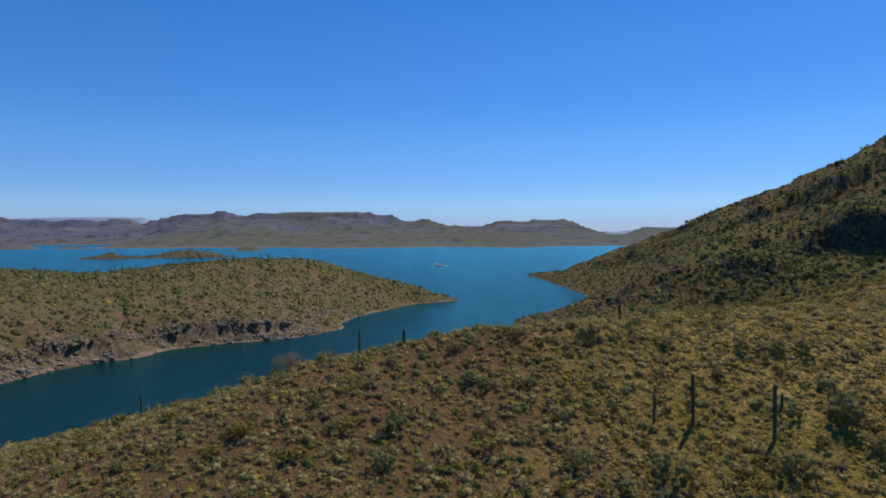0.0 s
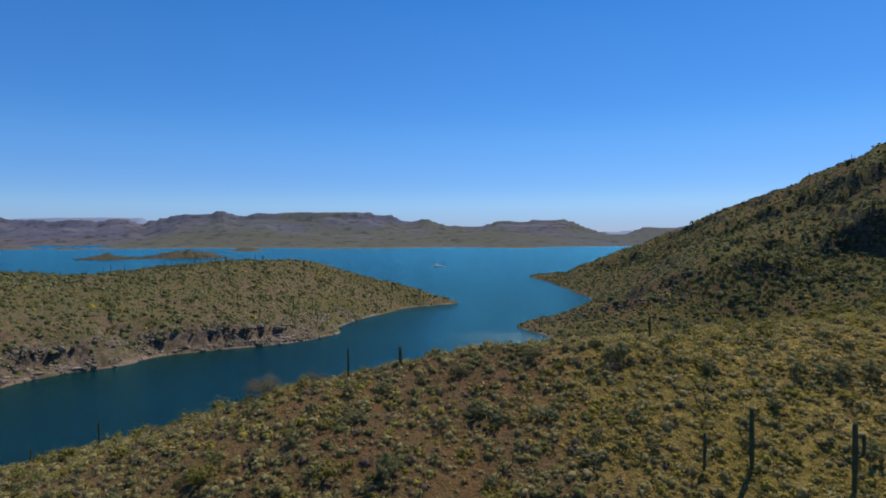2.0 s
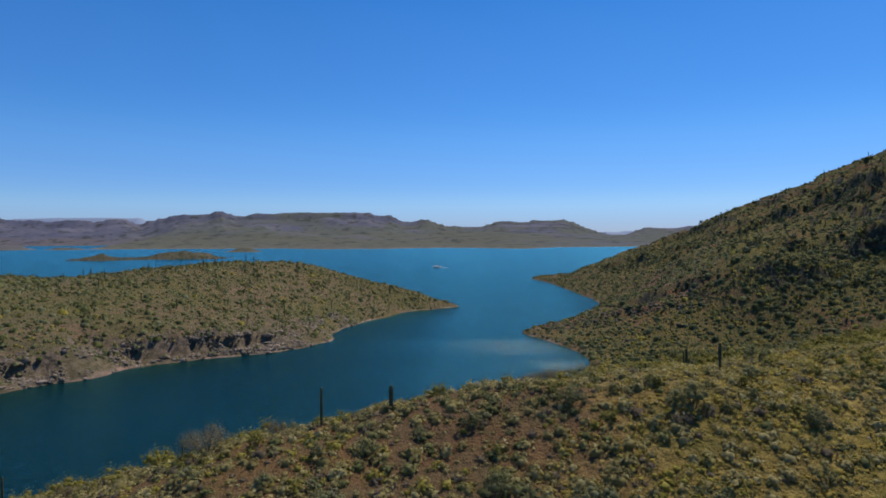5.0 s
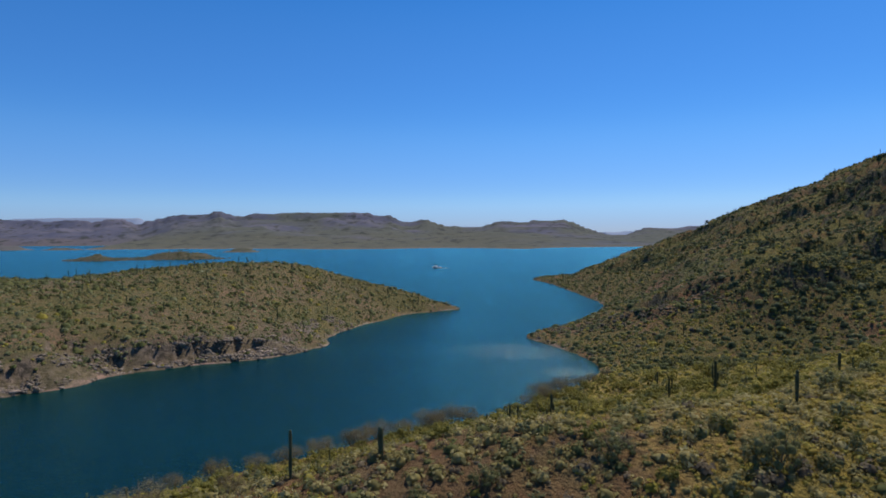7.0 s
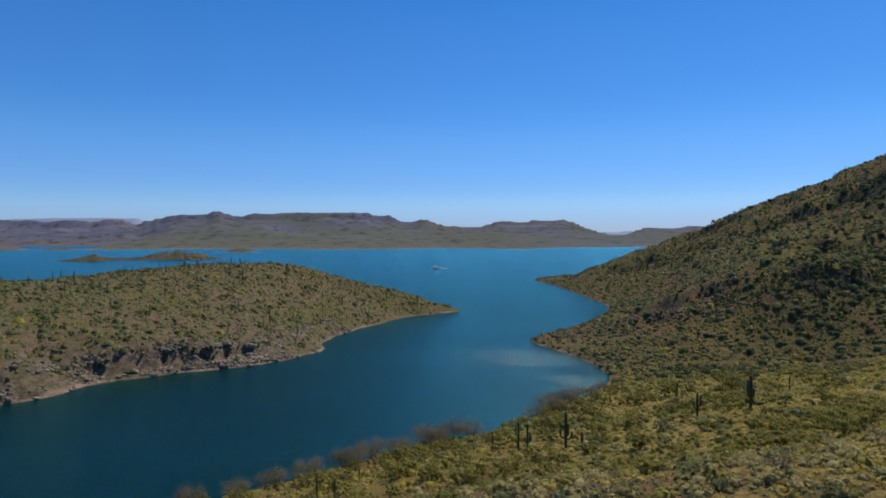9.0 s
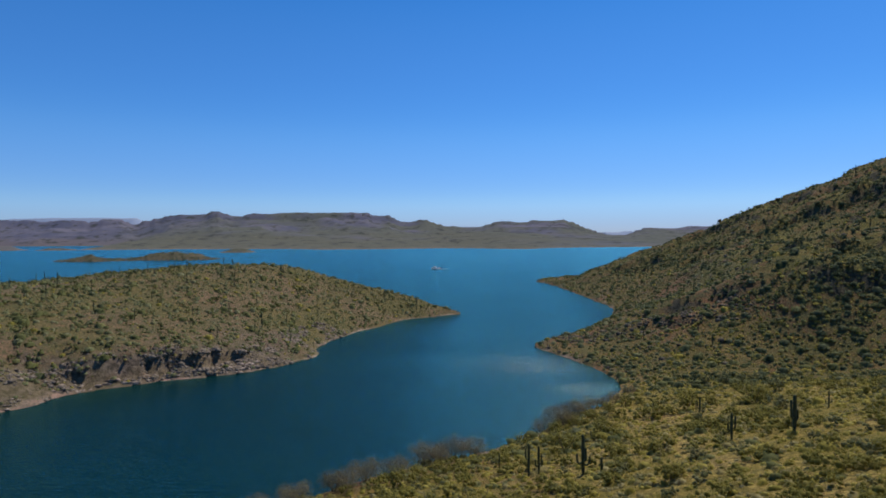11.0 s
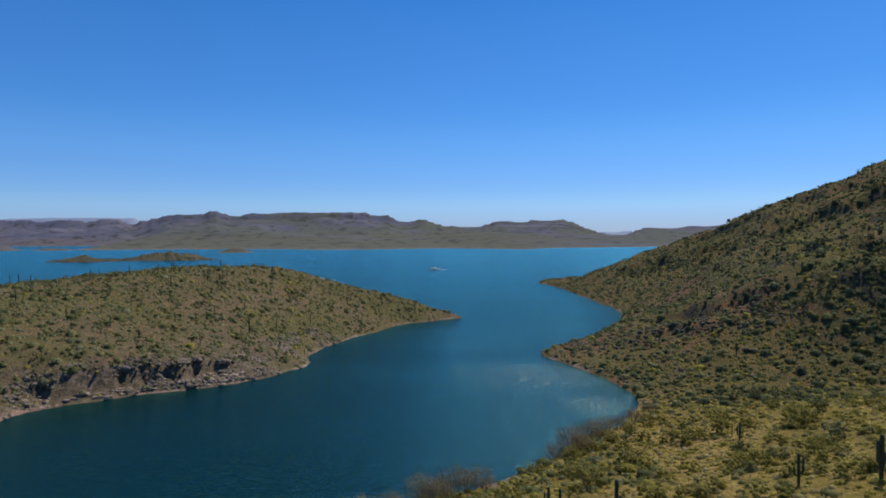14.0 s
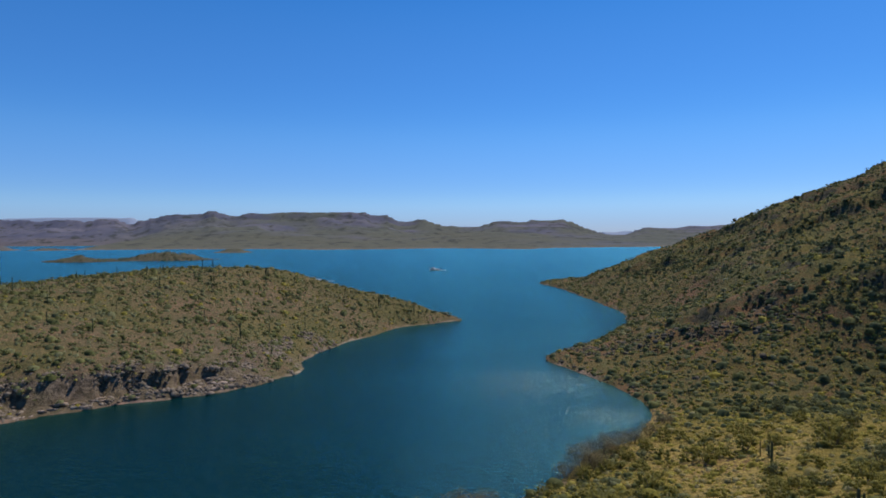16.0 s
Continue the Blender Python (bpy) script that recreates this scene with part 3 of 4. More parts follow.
# ---- plants ----
def tuft(seed, leaves, size, squash=0.75, open_=0.25, core=0.78, sides=7):
    """A low dome of small leaf blades round a dense heart: corners and triangles, radius 1, standing at 0."""
    g = np.random.default_rng(seed)
    n = leaves
    az, up = g.uniform(0, 2 * np.pi, n), g.uniform(0.0, 1.0, n)
    rr = 1 - open_ * g.random(n) ** 2
    lump = 1 + 0.22 * np.sin(3 * az + seed) * (1 - up)
    flat = np.sqrt(1 - up ** 2)
    c = np.stack((flat * np.cos(az) * rr * lump, flat * np.sin(az) * rr * lump, (0.08 + up) * rr * squash), -1)
    out = c / np.linalg.norm(c, axis=1, keepdims=True) + g.normal(0, 0.3, (n, 3))
    out[:, 2] += 0.35
    out /= np.linalg.norm(out, axis=1, keepdims=True)
    side = np.cross(out, g.normal(0, 1, (n, 3)))
    side /= np.linalg.norm(side, axis=1, keepdims=True)
    lift = np.cross(out, side)
    w = size * g.uniform(0.6, 1.4, (n, 1))
    v = np.stack((c - side * w, c + side * w * 0.9, c + lift * w * 1.5 + out * w * 0.3), 1).reshape(-1, 3)
    f = np.arange(3 * n).reshape(-1, 3)
    if not core:
        return v, f
    # the dense heart: a lumpy dome
    a = np.linspace(0, 2 * np.pi, sides, endpoint=False)
    rings = [np.stack((r * core * np.cos(a) * (1 + 0.22 * np.sin(3 * a + seed)) * g.uniform(0.85, 1.15, sides),
                       r * core * np.sin(a) * (1 + 0.22 * np.sin(3 * a + seed)) * g.uniform(0.85, 1.15, sides),
                       np.full(sides, h * core * squash) * g.uniform(0.88, 1.12, sides)), -1) for r, h in ((0.92, -0.12), (0.98, 0.35), (0.66, 0.82))]
    heart = np.concatenate(rings + [np.array([[0, 0, 1.06 * core * squash]])])
    tri = []
    for r in range(2):
        for i in range(sides):
            j = (i + 1) % sides
            p, q, s, u = r * sides + i, r * sides + j, (r + 1) * sides + i, (r + 1) * sides + j
            tri += [(p, q, u), (p, u, s)]
    tri += [(2 * sides + i, 2 * sides + (i + 1) % sides, 3 * sides) for i in range(sides)]
    return np.concatenate((v, heart)), np.concatenate((f, np.array(tri) + len(v)))


def scatter(name, places, radius, kinds, material, seed, label, category, along=None):
    """Many tufts in one mesh."""
    g = np.random.default_rng(seed)
    n = len(places)
    pick = g.integers(0, len(kinds), n)
    tone = np.clip(g.normal(0.5, 0.28, n), 0, 1)
    turn = g.uniform(0, 2 * np.pi, n) if along is None else g.normal(along, 0.3, n)
    tall = g.uniform(0.75, 1.25, n)
    vs, fs, ts, base = [], [], [], 0
    for k, (tv, tf) in enumerate(kinds):
        sel = np.nonzero(pick == k)[0]
        if not len(sel):
            continue
        c, s = np.cos(turn[sel])[:, None], np.sin(turn[sel])[:, None]
        r = radius[sel][:, None]
        v = np.stack(((tv[:, 0] * c - tv[:, 1] * s) * r, (tv[:, 0] * s + tv[:, 1] * c) * r, tv[:, 2] * r * tall[sel][:, None]), -1)
        v += places[sel][:, None, :]
        vs.append(v.reshape(-1, 3))
        fs.append((tf[None] + (np.arange(len(sel)) * len(tv))[:, None, None] + base).reshape(-1, 3))
        ts.append(np.repeat(tone[sel], len(tv)))
        base += len(sel) * len(tv)
    me = mesh_of(name, np.concatenate(vs), np.concatenate(fs), (material,))
    me.attributes.new("tone", "FLOAT", "POINT").data.foreach_set("value", np.concatenate(ts).astype(np.float32))
    return tagged(new(name, me), label, category, kind="stuff")


def spots(g, n, x0, x1, y0, y1, low=0.9, patch=0.0, scale=9.0, seed=0):
    """Random places on dry land, thinned by a patchy noise."""
    x, y = g.uniform(x0, x1, n), g.uniform(y0, y1, n)
    z = height(x, y)
    ok = (z > low) & (np.hypot(x, y) < 800)
    # only the sides of the hill and the headland that face the lake
    ok &= ((x - 130) * 220 + (y - 600) * 200 < 13000) & (x < 0.84 * y + 6) & (x > -0.70 * y - 12)
    # the eroded bank of the peninsula is mostly bare rock
    bare = (x < -32) & (y < 275) & (y - 0.75 * x > 200)
    ok &= ~bare | (inland(PENINSULA, x, y) > 6 + 6 * fbm(x / 8, y / 8, 2, 15)) | (g.random(n) < 0.25)
    if patch:
        ok &= fbm(x / scale, y / scale, 3, seed) + g.uniform(-0.5, 0.5, n) > patch
    return np.stack((x[ok], y[ok], z[ok] - 0.03), -1)


def dome(seed, blades, size, sides=6):
    """A small rounded shrub: a lumpy dome with a few leaf blades standing out of it."""
    r = np.random.default_rng(seed)
    a = np.linspace(0, 2 * np.pi, sides, endpoint=False) + r.uniform(0, 1)
    rings = [np.stack((q * np.cos(a + t) * r.uniform(0.78, 1.18, sides), q * np.sin(a + t) * r.uniform(0.78, 1.18, sides),
                       h * r.uniform(0.8, 1.2, sides)), -1) for q, h, t in ((0.92, -0.12, 0.0), (0.74, 0.42, 0.3))]
    v = np.concatenate(rings + [np.array([[r.uniform(-0.2, 0.2), r.uniform(-0.2, 0.2), 0.66]])])
    f = []
    for i in range(sides):
        j = (i + 1) % sides
        f += [(i, j, sides + j), (i, sides + j, sides + i), (sides + i, sides + j, 2 * sides)]
    bv, bf = tuft(seed + 500, blades, size, 0.85, 0.2, 0)
    return np.concatenate((v, bv)), np.concatenate((np.array(f), bf + len(v)))


NEAR = [tuft(i, 21, 0.2, 0.85, 0.3, core=0.66, sides=5) for i in range(7)]
MID = [dome(20 + i, 7, 0.22, 5) for i in range(8)]
BENCH = [dome(30 + i, 12, 0.2) for i in range(6)]
FAR = [dome(40 + i, 5, 0.3, 5) for i in range(4)]
g = np.random.default_rng(5)


def sizes(n, mean, spread=0.35):
    return np.clip(g.lognormal(math.log(mean), spread, n), 0.12, 1.8)


# the near spur
for nm, cnt, mat, mean, patch, sc, sd, lab in (
        ("bursage_shrubs", 10000, M_BURSAGE, 0.35, 0.0, 8.0, 101, "low grey-green bursage tufts on stony soil"),
        ("brittlebush_shrubs", 5600, M_BRITTLE, 0.28, 0.03, 7.0, 202, "low yellow-green brittlebush tufts on stony soil"),
        ("creosote_seedlings", 1500, M_OLIVE, 0.42, 0.0, 6.0, 303, "small dark green desert bushes on stony soil"),
        ("dry_tufts", 2800, M_DRY, 0.28, 0.0, 10.0, 404, "dry brown tufts of dead twigs on stony soil")):
    p = spots(g, cnt, -62, 80, 43, 88, 0.8, patch, sc, sd)
    # a strip of bare red earth runs down the slope
    strip = np.abs((p[:, 0] - 38) * 0.85 + (p[:, 1] - 50) * 0.53 + 1.2 * np.sin(p[:, 1] * 0.5)) < 1.6
    p = p[~(strip & (p[:, 1] < 57))]
    if mat in (M_OLIVE, M_DRY):
        p = p[(p[:, 0] < 14) | (g.random(len(p)) < 0.4)]
    scatter(nm, p, np.minimum(sizes(len(p), mean, 0.45), 0.7), NEAR, mat, sd, lab, "shrubs")
p = spots(g, 14000, -40, 80, 43, 96, 0.8, 0.0, 7.0, 606)
p = p[p[:, 0] + 10 * fbm(p[:, 0] / 9, p[:, 1] / 9, 3, 607) + np.maximum(p[:, 1] - 74, 0) * 2.5 > 9]
scatter("golden_grass", p, sizes(len(p), 0.26), [tuft(90 + i, 10, 0.26, 0.8, 0.3, core=0.62, sides=4) for i in range(4)], M_GOLD, 606, "golden dry grass tufts on the sunny slope", "grass")
# the bench behind it, down to the cove
for nm, cnt, mat, mean, patch, sc, sd, lab in (
        ("bursage_shrubs", 4500, M_BURSAGE, 0.38, 0.0, 8.0, 106, "grey-green tufts on the bench above the cove"),
        ("brittlebush_shrubs", 7500, M_BRITTLE, 0.42, 0.0, 13.0, 207, "yellow-green tufts on the bench above the cove"),
        ("creosote_seedlings", 2500, M_OLIVE, 0.5, 0.05, 6.0, 308, "small dark green bushes on the bench above the cove")):
    p = spots(g, cnt, -62, 110, 88, 205, 0.7, patch, sc, sd)
    scatter(nm, p, sizes(len(p), mean), BENCH, mat, sd, lab, "shrubs")
# the hill across the cove
for nm, cnt, mat, mean, patch, sc, sd, lab in (
        ("bursage_shrubs", 8000, M_SAGE, 0.5, 0.0, 16.0, 111, "grey-green shrubs dotting a rocky hillside"),
        ("brittlebush_shrubs", 9000, M_BRITTLE, 0.40, 0.02, 30.0, 212, "yellow-green shrubs dotting a rocky hillside"),
        ("olive_shrubs", 17000, M_OLIVE, 0.6, 0.0, 24.0, 413, "olive shrubs dotting a rocky hillside"),
        ("creosote_shrubs", 21000, M_CREOSOTE, 0.62, 0.0, 20.0, 313, "dark green shrubs dotting a rocky hillside")):
    p = spots(g, cnt, 45, 430, 190, 600, 0.3, patch, sc, sd)
    if mat is M_CREOSOTE:
        # the darkest scrub gathers in belts round the outcrops
        p = p[(thicket(p[:, 0], p[:, 1]) > 0.25) | (g.random(len(p)) < 0.6)]
    if mat is M_BRITTLE:
        p = p[thicket(p[:, 0], p[:, 1]) < 0.3]
    scatter(nm, p, sizes(len(p), mean, 0.48), MID, mat, sd, lab, "shrubs")
# the warm lower flank above the cove
for nm, cnt, mat, mean, sd, lab in (
        ("olive_shrubs", 1300, M_OLIVE, 0.42, 421, "olive shrubs on the reddish lower flank of the hill"),
        ("brittlebush_shrubs", 2200, M_BRITTLE, 0.34, 221, "yellow-green shrubs on the reddish lower flank of the hill"),
        ("creosote_shrubs", 350, M_CREOSOTE, 0.62, 321, "dark green shrubs on the reddish lower flank of the hill")):
    p = spots(g, cnt, 58, 160, 186, 242, 0.4)
    scatter(nm, p, sizes(len(p), mean, 0.45), MID, mat, sd, lab, "shrubs")
# the peninsula
for nm, cnt, mat, mean, patch, sc, sd, lab in (
        ("bursage_shrubs", 17000, M_SAGE, 0.45, 0.0, 16.0, 121, "grey-green shrubs dotting the low peninsula"),
        ("brittlebush_shrubs", 2400, M_BRITTLE, 0.42, 0.0, 22.0, 222, "yellow-green shrubs dotting the low peninsula"),
        ("creosote_shrubs", 7500, M_OLIVE, 0.62, 0.0, 14.0, 323, "dark green shrubs dotting the low peninsula")):
    p = spots(g, cnt, -230, 35, 150, 410, 0.4, patch, sc, sd)
    scatter(nm, p, sizes(len(p), mean, 0.48), MID, mat, sd, lab, "shrubs")
# the islands
for cnt, mat, sd, lab in ((300, M_SAGE, 9, "grey-green desert shrubs on the low islands"), (450, M_CREOSOTE, 19, "dark desert shrubs on the low islands")):
    x, y = g.uniform(-600, -300, 5000), g.uniform(1030, 1170, 5000)
    z = height(x, y)
    ok = z > 0.7
    scatter("island_shrubs", np.stack((x, y, z), -1)[ok][:cnt], sizes(int(ok.sum()), 1.0)[:cnt], FAR, mat, sd, lab, "shrubs")
x, y = g.uniform(-480, -360, 2500), g.uniform(1570, 1650, 2500)
z = height(x, y)
ok = z > 0.9
scatter("island_shrubs", np.stack((x, y, z), -1)[ok][:200], sizes(int(ok.sum()), 1.0)[:200], FAR, M_BURSAGE, 10, "dark desert shrubs covering a small islet", "shrubs")


def lumps(seed, count, blades, size, high=1.0, spread=1.0, heart=0, loose=0.4):
    """A crown of leafy clumps with gaps between them."""
    r = np.random.default_rng(seed)
    vs, fs, base = [], [], 0
    for i in range(count):
        a, d = r.uniform(0, 2 * np.pi), spread * math.sqrt(r.random()) * 0.72
        s = r.uniform(0.26, 0.5)
        v, f = tuft(seed * 50 + i, blades, size / s * 0.5, 1.15, loose, heart, 5)
        v = v * s + np.array((d * math.cos(a), d * math.sin(a), high * r.uniform(0.12, 0.75) * (1 - 0.45 * d)))
        vs.append(v)
        fs.append(f + base)
        base += len(v)
    return np.concatenate(vs), np.concatenate(fs)


BUSHY = [lumps(60 + i, 6, 12, 0.13, heart=0.5) for i in range(4)]
SOFT = [lumps(80 + i, 12, 24, 0.075, 1.1, heart=0.35, loose=0.65) for i in range(4)]


def big_bushes(n, x0, x1, y0, y1, mat, mean, seed, label, patch=0.0, low=1.5, kinds=BUSHY, belt=False, spread=0.3):
    p = spots(g, n, x0, x1, y0, y1, low, patch, 40.0, seed)
    if belt:
        p = p[thicket(p[:, 0], p[:, 1]) + 0.4 * fbm(p[:, 0] / 7, p[:, 1] / 7, 3, seed) > 0.42]
    scatter("desert_bushes", p, sizes(len(p), mean, spread), kinds, mat, seed, label, "bushes")


big_bushes(12000, 60, 290, 175, 490, M_CREOSOTE, 1.2, 507, "dark green scrub crowding the rock outcrops of the hillside", low=1.0, belt=True, spread=0.45)
big_bushes(380, 60, 400, 190, 600, M_CREOSOTE, 1.25, 501, "rounded dark green bushes scattered over the hillside")
big_bushes(600, 60, 400, 190, 600, M_PALO, 1.2, 502, "rounded yellow-green bushes scattered over the hillside")
big_bushes(420, -260, 30, 160, 410, M_IRONWOOD, 1.25, 503, "rounded grey green bushes scattered over the peninsula", spread=0.4)
big_bushes(1900, -260, 30, 160, 410, M_OLIVE, 1.1, 504, "rounded olive bushes scattered over the peninsula", spread=0.4)
big_bushes(150, -50, 42, 46, 82, M_PALO, 0.8, 508, "soft yellow-green shrubs among the tufts of the spur", kinds=SOFT, spread=0.35)
big_bushes(130, -50, 42, 46, 82, M_SAGE, 0.75, 509, "soft grey-green shrubs among the tufts of the spur", kinds=SOFT, spread=0.35)
big_bushes(190, -36, 64, 76, 112, M_PALO, 1.25, 510, "soft yellow-green shrubs behind the brow of the spur", kinds=SOFT, spread=0.35)
big_bushes(600, -40, 95, 84, 190, M_PALO, 1.75, 505, "soft yellow-green bushes crowding the bench above the cove", -0.2, kinds=SOFT)
big_bushes(260, -40, 95, 84, 190, M_IRONWOOD, 1.2, 506, "soft grey-green bushes crowding the bench above the cove", -0.2, kinds=SOFT)


# ---- single bushes and small trees ----
def tube(points, radii, sides=6):
    """A tapered limb along points."""
    vs, fs = [], []
    for i, (p, r) in enumerate(zip(points, radii)):
        p = Vector(p)
        d = (Vector(points[min(i + 1, len(points) - 1)]) - Vector(points[max(i - 1, 0)])).normalized()
        u = d.orthogonal().normalized()
        w = d.cross(u)
        for k in range(sides):
            a = 2 * math.pi * k / sides
            vs.append(p + (u * math.cos(a) + w * math.sin(a)) * r)
    for i in range(len(points) - 1):
        for k in range(sides):
            q = (k + 1) % sides
            fs.append((i * sides + k, i * sides + q, (i + 1) * sides + q, (i + 1) * sides + k))
    return np.array([tuple(v) for v in vs]), np.array(fs)


def part(name, mesh, parent, label=""):
    ob = new(name, mesh)
    ob.parent = parent
    return tagged(ob, label)


def bush_kind(name, seed, leaf, count, blades, size, high, label, category):
    """A bush of radius 1 under an Empty: limbs and a leafy crown."""
    root = tagged(new(name), label, category)
    r = np.random.default_rng(seed)
    for i in range(4):
        a = i * 1.6 + r.uniform(0, 0.8)
        tip = (0.62 * math.cos(a), 0.62 * math.sin(a), 0.8 * high)
        v, f = tube([(0.05 * math.cos(a), 0.05 * math.sin(a), -0.1), (0.3 * math.cos(a), 0.3 * math.sin(a), 0.35 * high), tip], (0.035, 0.02, 0.006))
        part("limb", mesh_of("limb", v, f, (M_BARK,), True), root)
    v, f = lumps(seed, count, blades, size, high, heart=0 if leaf is M_TAMARISK else 0.3, loose=0.7)
    me = mesh_of("crown", v, f, (leaf,))
    me.attributes.new("tone", "FLOAT", "POINT").data.foreach_set("value", np.full(len(v), float(r.uniform(0.2, 0.8)), np.float32))
    part("crown", me, root)
    return root


placed = {}


def put(kinds, key, m):
    """The first of a kind is moved to its place, the rest are copies."""
    root = kinds[key]
    if id(root) in placed:
        return copy_thing(root, m @ Matrix.Diagonal((*(1 / k for k in root.scale), 1)))
    placed[id(root)] = True
    root.matrix_basis = m
    return root


def stand(x, y, size, turn, sink=0.08, tall=1.0):
    z = float(height(x, y)) - sink
    return Matrix.Translation((x, y, z)) @ Matrix.Rotation(turn, 4, "Z") @ Matrix.Diagonal((size, size, size * tall, 1))


DARK_BUSHES = [(-29.4, 58.3, 0.9), (19.1, 50.4, 1.9), (29.4, 49.8, 1.8), (37.7, 54.6, 2.1), (33.2, 56.4, 1.2), (11.4, 51.8, 1.3), (-4.9, 52.3, 1.4),
               (-4.0, 56.5, 1.3), (33.4, 65.5, 1.0), (25.6, 66.5, 1.1), (39.8, 64.2, 1.2), (37.0, 64.8, 1.0), (29.1, 61.7, 1.0),
               (17.6, 68.2, 1.4), (9.7, 70.4, 1.1), (3.2, 63.7, 1.3), (22.8, 62.1, 0.7), (3.7, 55.8, 0.8), (-11.7, 60.8, 0.9),
               (16.6, 57.9, 0.6), (41.2, 69.9, 0.8), (37.6, 50.8, 1.3), (33.8, 52.8, 0.8), (12.5, 59.6, 0.6), (-7.9, 67.9, 0.7)]
DARK_BUSHES += [(-4.6, 67.6, 0.8), (-1.1, 69.7, 0.6), (16.5, 72.0, 0.8), (28.7, 79.3, 1.2), (2.4, 70.0, 0.9), (22.6, 69.4, 0.6),
                (20.1, 67.8, 0.6), (13.1, 71.5, 0.6), (32.3, 125.5, 1.2), (58.9, 152.1, 1.8), (73.6, 195.6, 1.8), (76.3, 193.7, 1.6),
                (73.5, 175.9, 1.7), (47.6, 156.2, 1.2), (69.5, 197.0, 1.5), (80.5, 195.5, 1.6)]
YELLOW_BUSHES = [(-18.2, 58.6, 1.2), (-12.6, 70.1, 0.7), (-20.5, 56.5, 0.9), (6.3, 123.7, 2.6),
                 (26.5, 119.6, 1.9), (63.4, 166.6, 2.6), (35.5, 105.9, 1.3), (0.4, 149.7, 1.9), (-12.8, 137.4, 1.9), (42.6, 106.0, 1.6),
                 (52.9, 171.9, 2.1), (24.9, 129.6, 1.7), (30.6, 136.8, 1.5), (58.3, 173.1, 1.7), (24.3, 153.1, 2.5), (11.4, 123.9, 1.4),
                 (-3.1, 132.7, 1.7), (1.6, 129.4, 1.8), (28.0, 140.2, 1.7), (31.0, 133.8, 1.4), (45.7, 147.9, 1.4), (51.0, 144.6, 1.4)]
YELLOW_BUSHES += [(45.8, 129.0, 1.2), (58.6, 183.3, 1.6), (25.3, 161.0, 2.0), (-2.4, 145.7, 2.0), (4.2, 151.8, 1.8), (45.8, 170.5, 1.8),
                  (35.7, 116.8, 1.2), (14.0, 112.0, 1.8), (20.0, 106.0, 1.6), (-8.0, 121.0, 1.7), (-19.0, 122.0, 1.6), (33.0, 160.0, 1.9)]
SHORE_BUSHES = [(-37.0, 130.5, 1.2), (-31.5, 133.5, 1.5), (-26.5, 138.0, 1.4), (-22.0, 141.5, 1.7), (-17.0, 145.5, 1.8), (-12.0, 149.5, 1.6),
                (-7.5, 152.5, 1.9), (-3.0, 155.5, 1.7), (2.0, 159.5, 2.0), (6.5, 161.5, 2.0), (10.5, 163.0, 1.7), (25.5, 176.0, 1.6),
                (29.0, 179.0, 2.0), (33.0, 182.5, 2.0), (37.0, 185.5, 1.8), (41.5, 189.0, 1.5), (46.0, 193.0, 1.3), (51.5, 198.0, 1.2),
                (30.5, 176.5, 1.7), (4.0, 158.0, 1.6), (-10.0, 148.0, 1.5)]
YELLOW_BUSHES += [(27.6, 172.0, 1.7), (31.6, 174.2, 1.5), (36.5, 178.5, 1.5), (41.0, 183.0, 1.6), (47.5, 189.5, 1.5), (20.5, 168.0, 1.5),
                  (-30.0, 128.5, 1.6), (-36.0, 125.0, 1.7), (-24.0, 134.0, 1.6), (-41.0, 119.0, 1.5), (-17.0, 140.0, 1.7)]
BROW_BUSHES = [(-16.6, 72.2, 1.25), (-30.5, 78.7, 0.6), (-0.3, 84.8, 0.9), (-12.0, 73.5, 0.6)]
dark_kinds = [bush_kind("ironwood_bush", 700 + i, M_IRONWOOD, 24, 120, 0.034, 1.2, "rounded dark grey-green desert bush on the stony slope", "bush") for i in range(3)]
yellow_kinds = [bush_kind("palo_verde", 720 + i, M_PALO, 22, 110, 0.036, 1.1, "soft yellow-green palo verde shrub above the cove", "bush") for i in range(3)]
shore_kinds = [bush_kind("tamarisk_bush", 740 + i, M_TAMARISK, 28, 160, 0.036, 1.1, "leafless brown-grey bush fringing the lake shore", "bush") for i in range(2)]
rr = random.Random(4)
for kinds, spots_, group in ((dark_kinds, DARK_BUSHES, "dark bushes on the spur"), (yellow_kinds, YELLOW_BUSHES, "palo verdes above the cove"),
                             (shore_kinds, SHORE_BUSHES, "bare bushes along the shore"), (shore_kinds, BROW_BUSHES, "bare bushes on the brow")):
    for i, (bx, by, br) in enumerate(spots_):
        bush = tagged(put(kinds, i % len(kinds), stand(bx, by, br * (1.25 if kinds is dark_kinds else 1.25 if kinds is yellow_kinds else 1.75), rr.uniform(0, 6.28), tall=rr.uniform(0.95, 1.35))), group=group)
        if spots_ is BROW_BUSHES:
            tagged(bush, "leafless brown-grey bush on the brow of the slope")


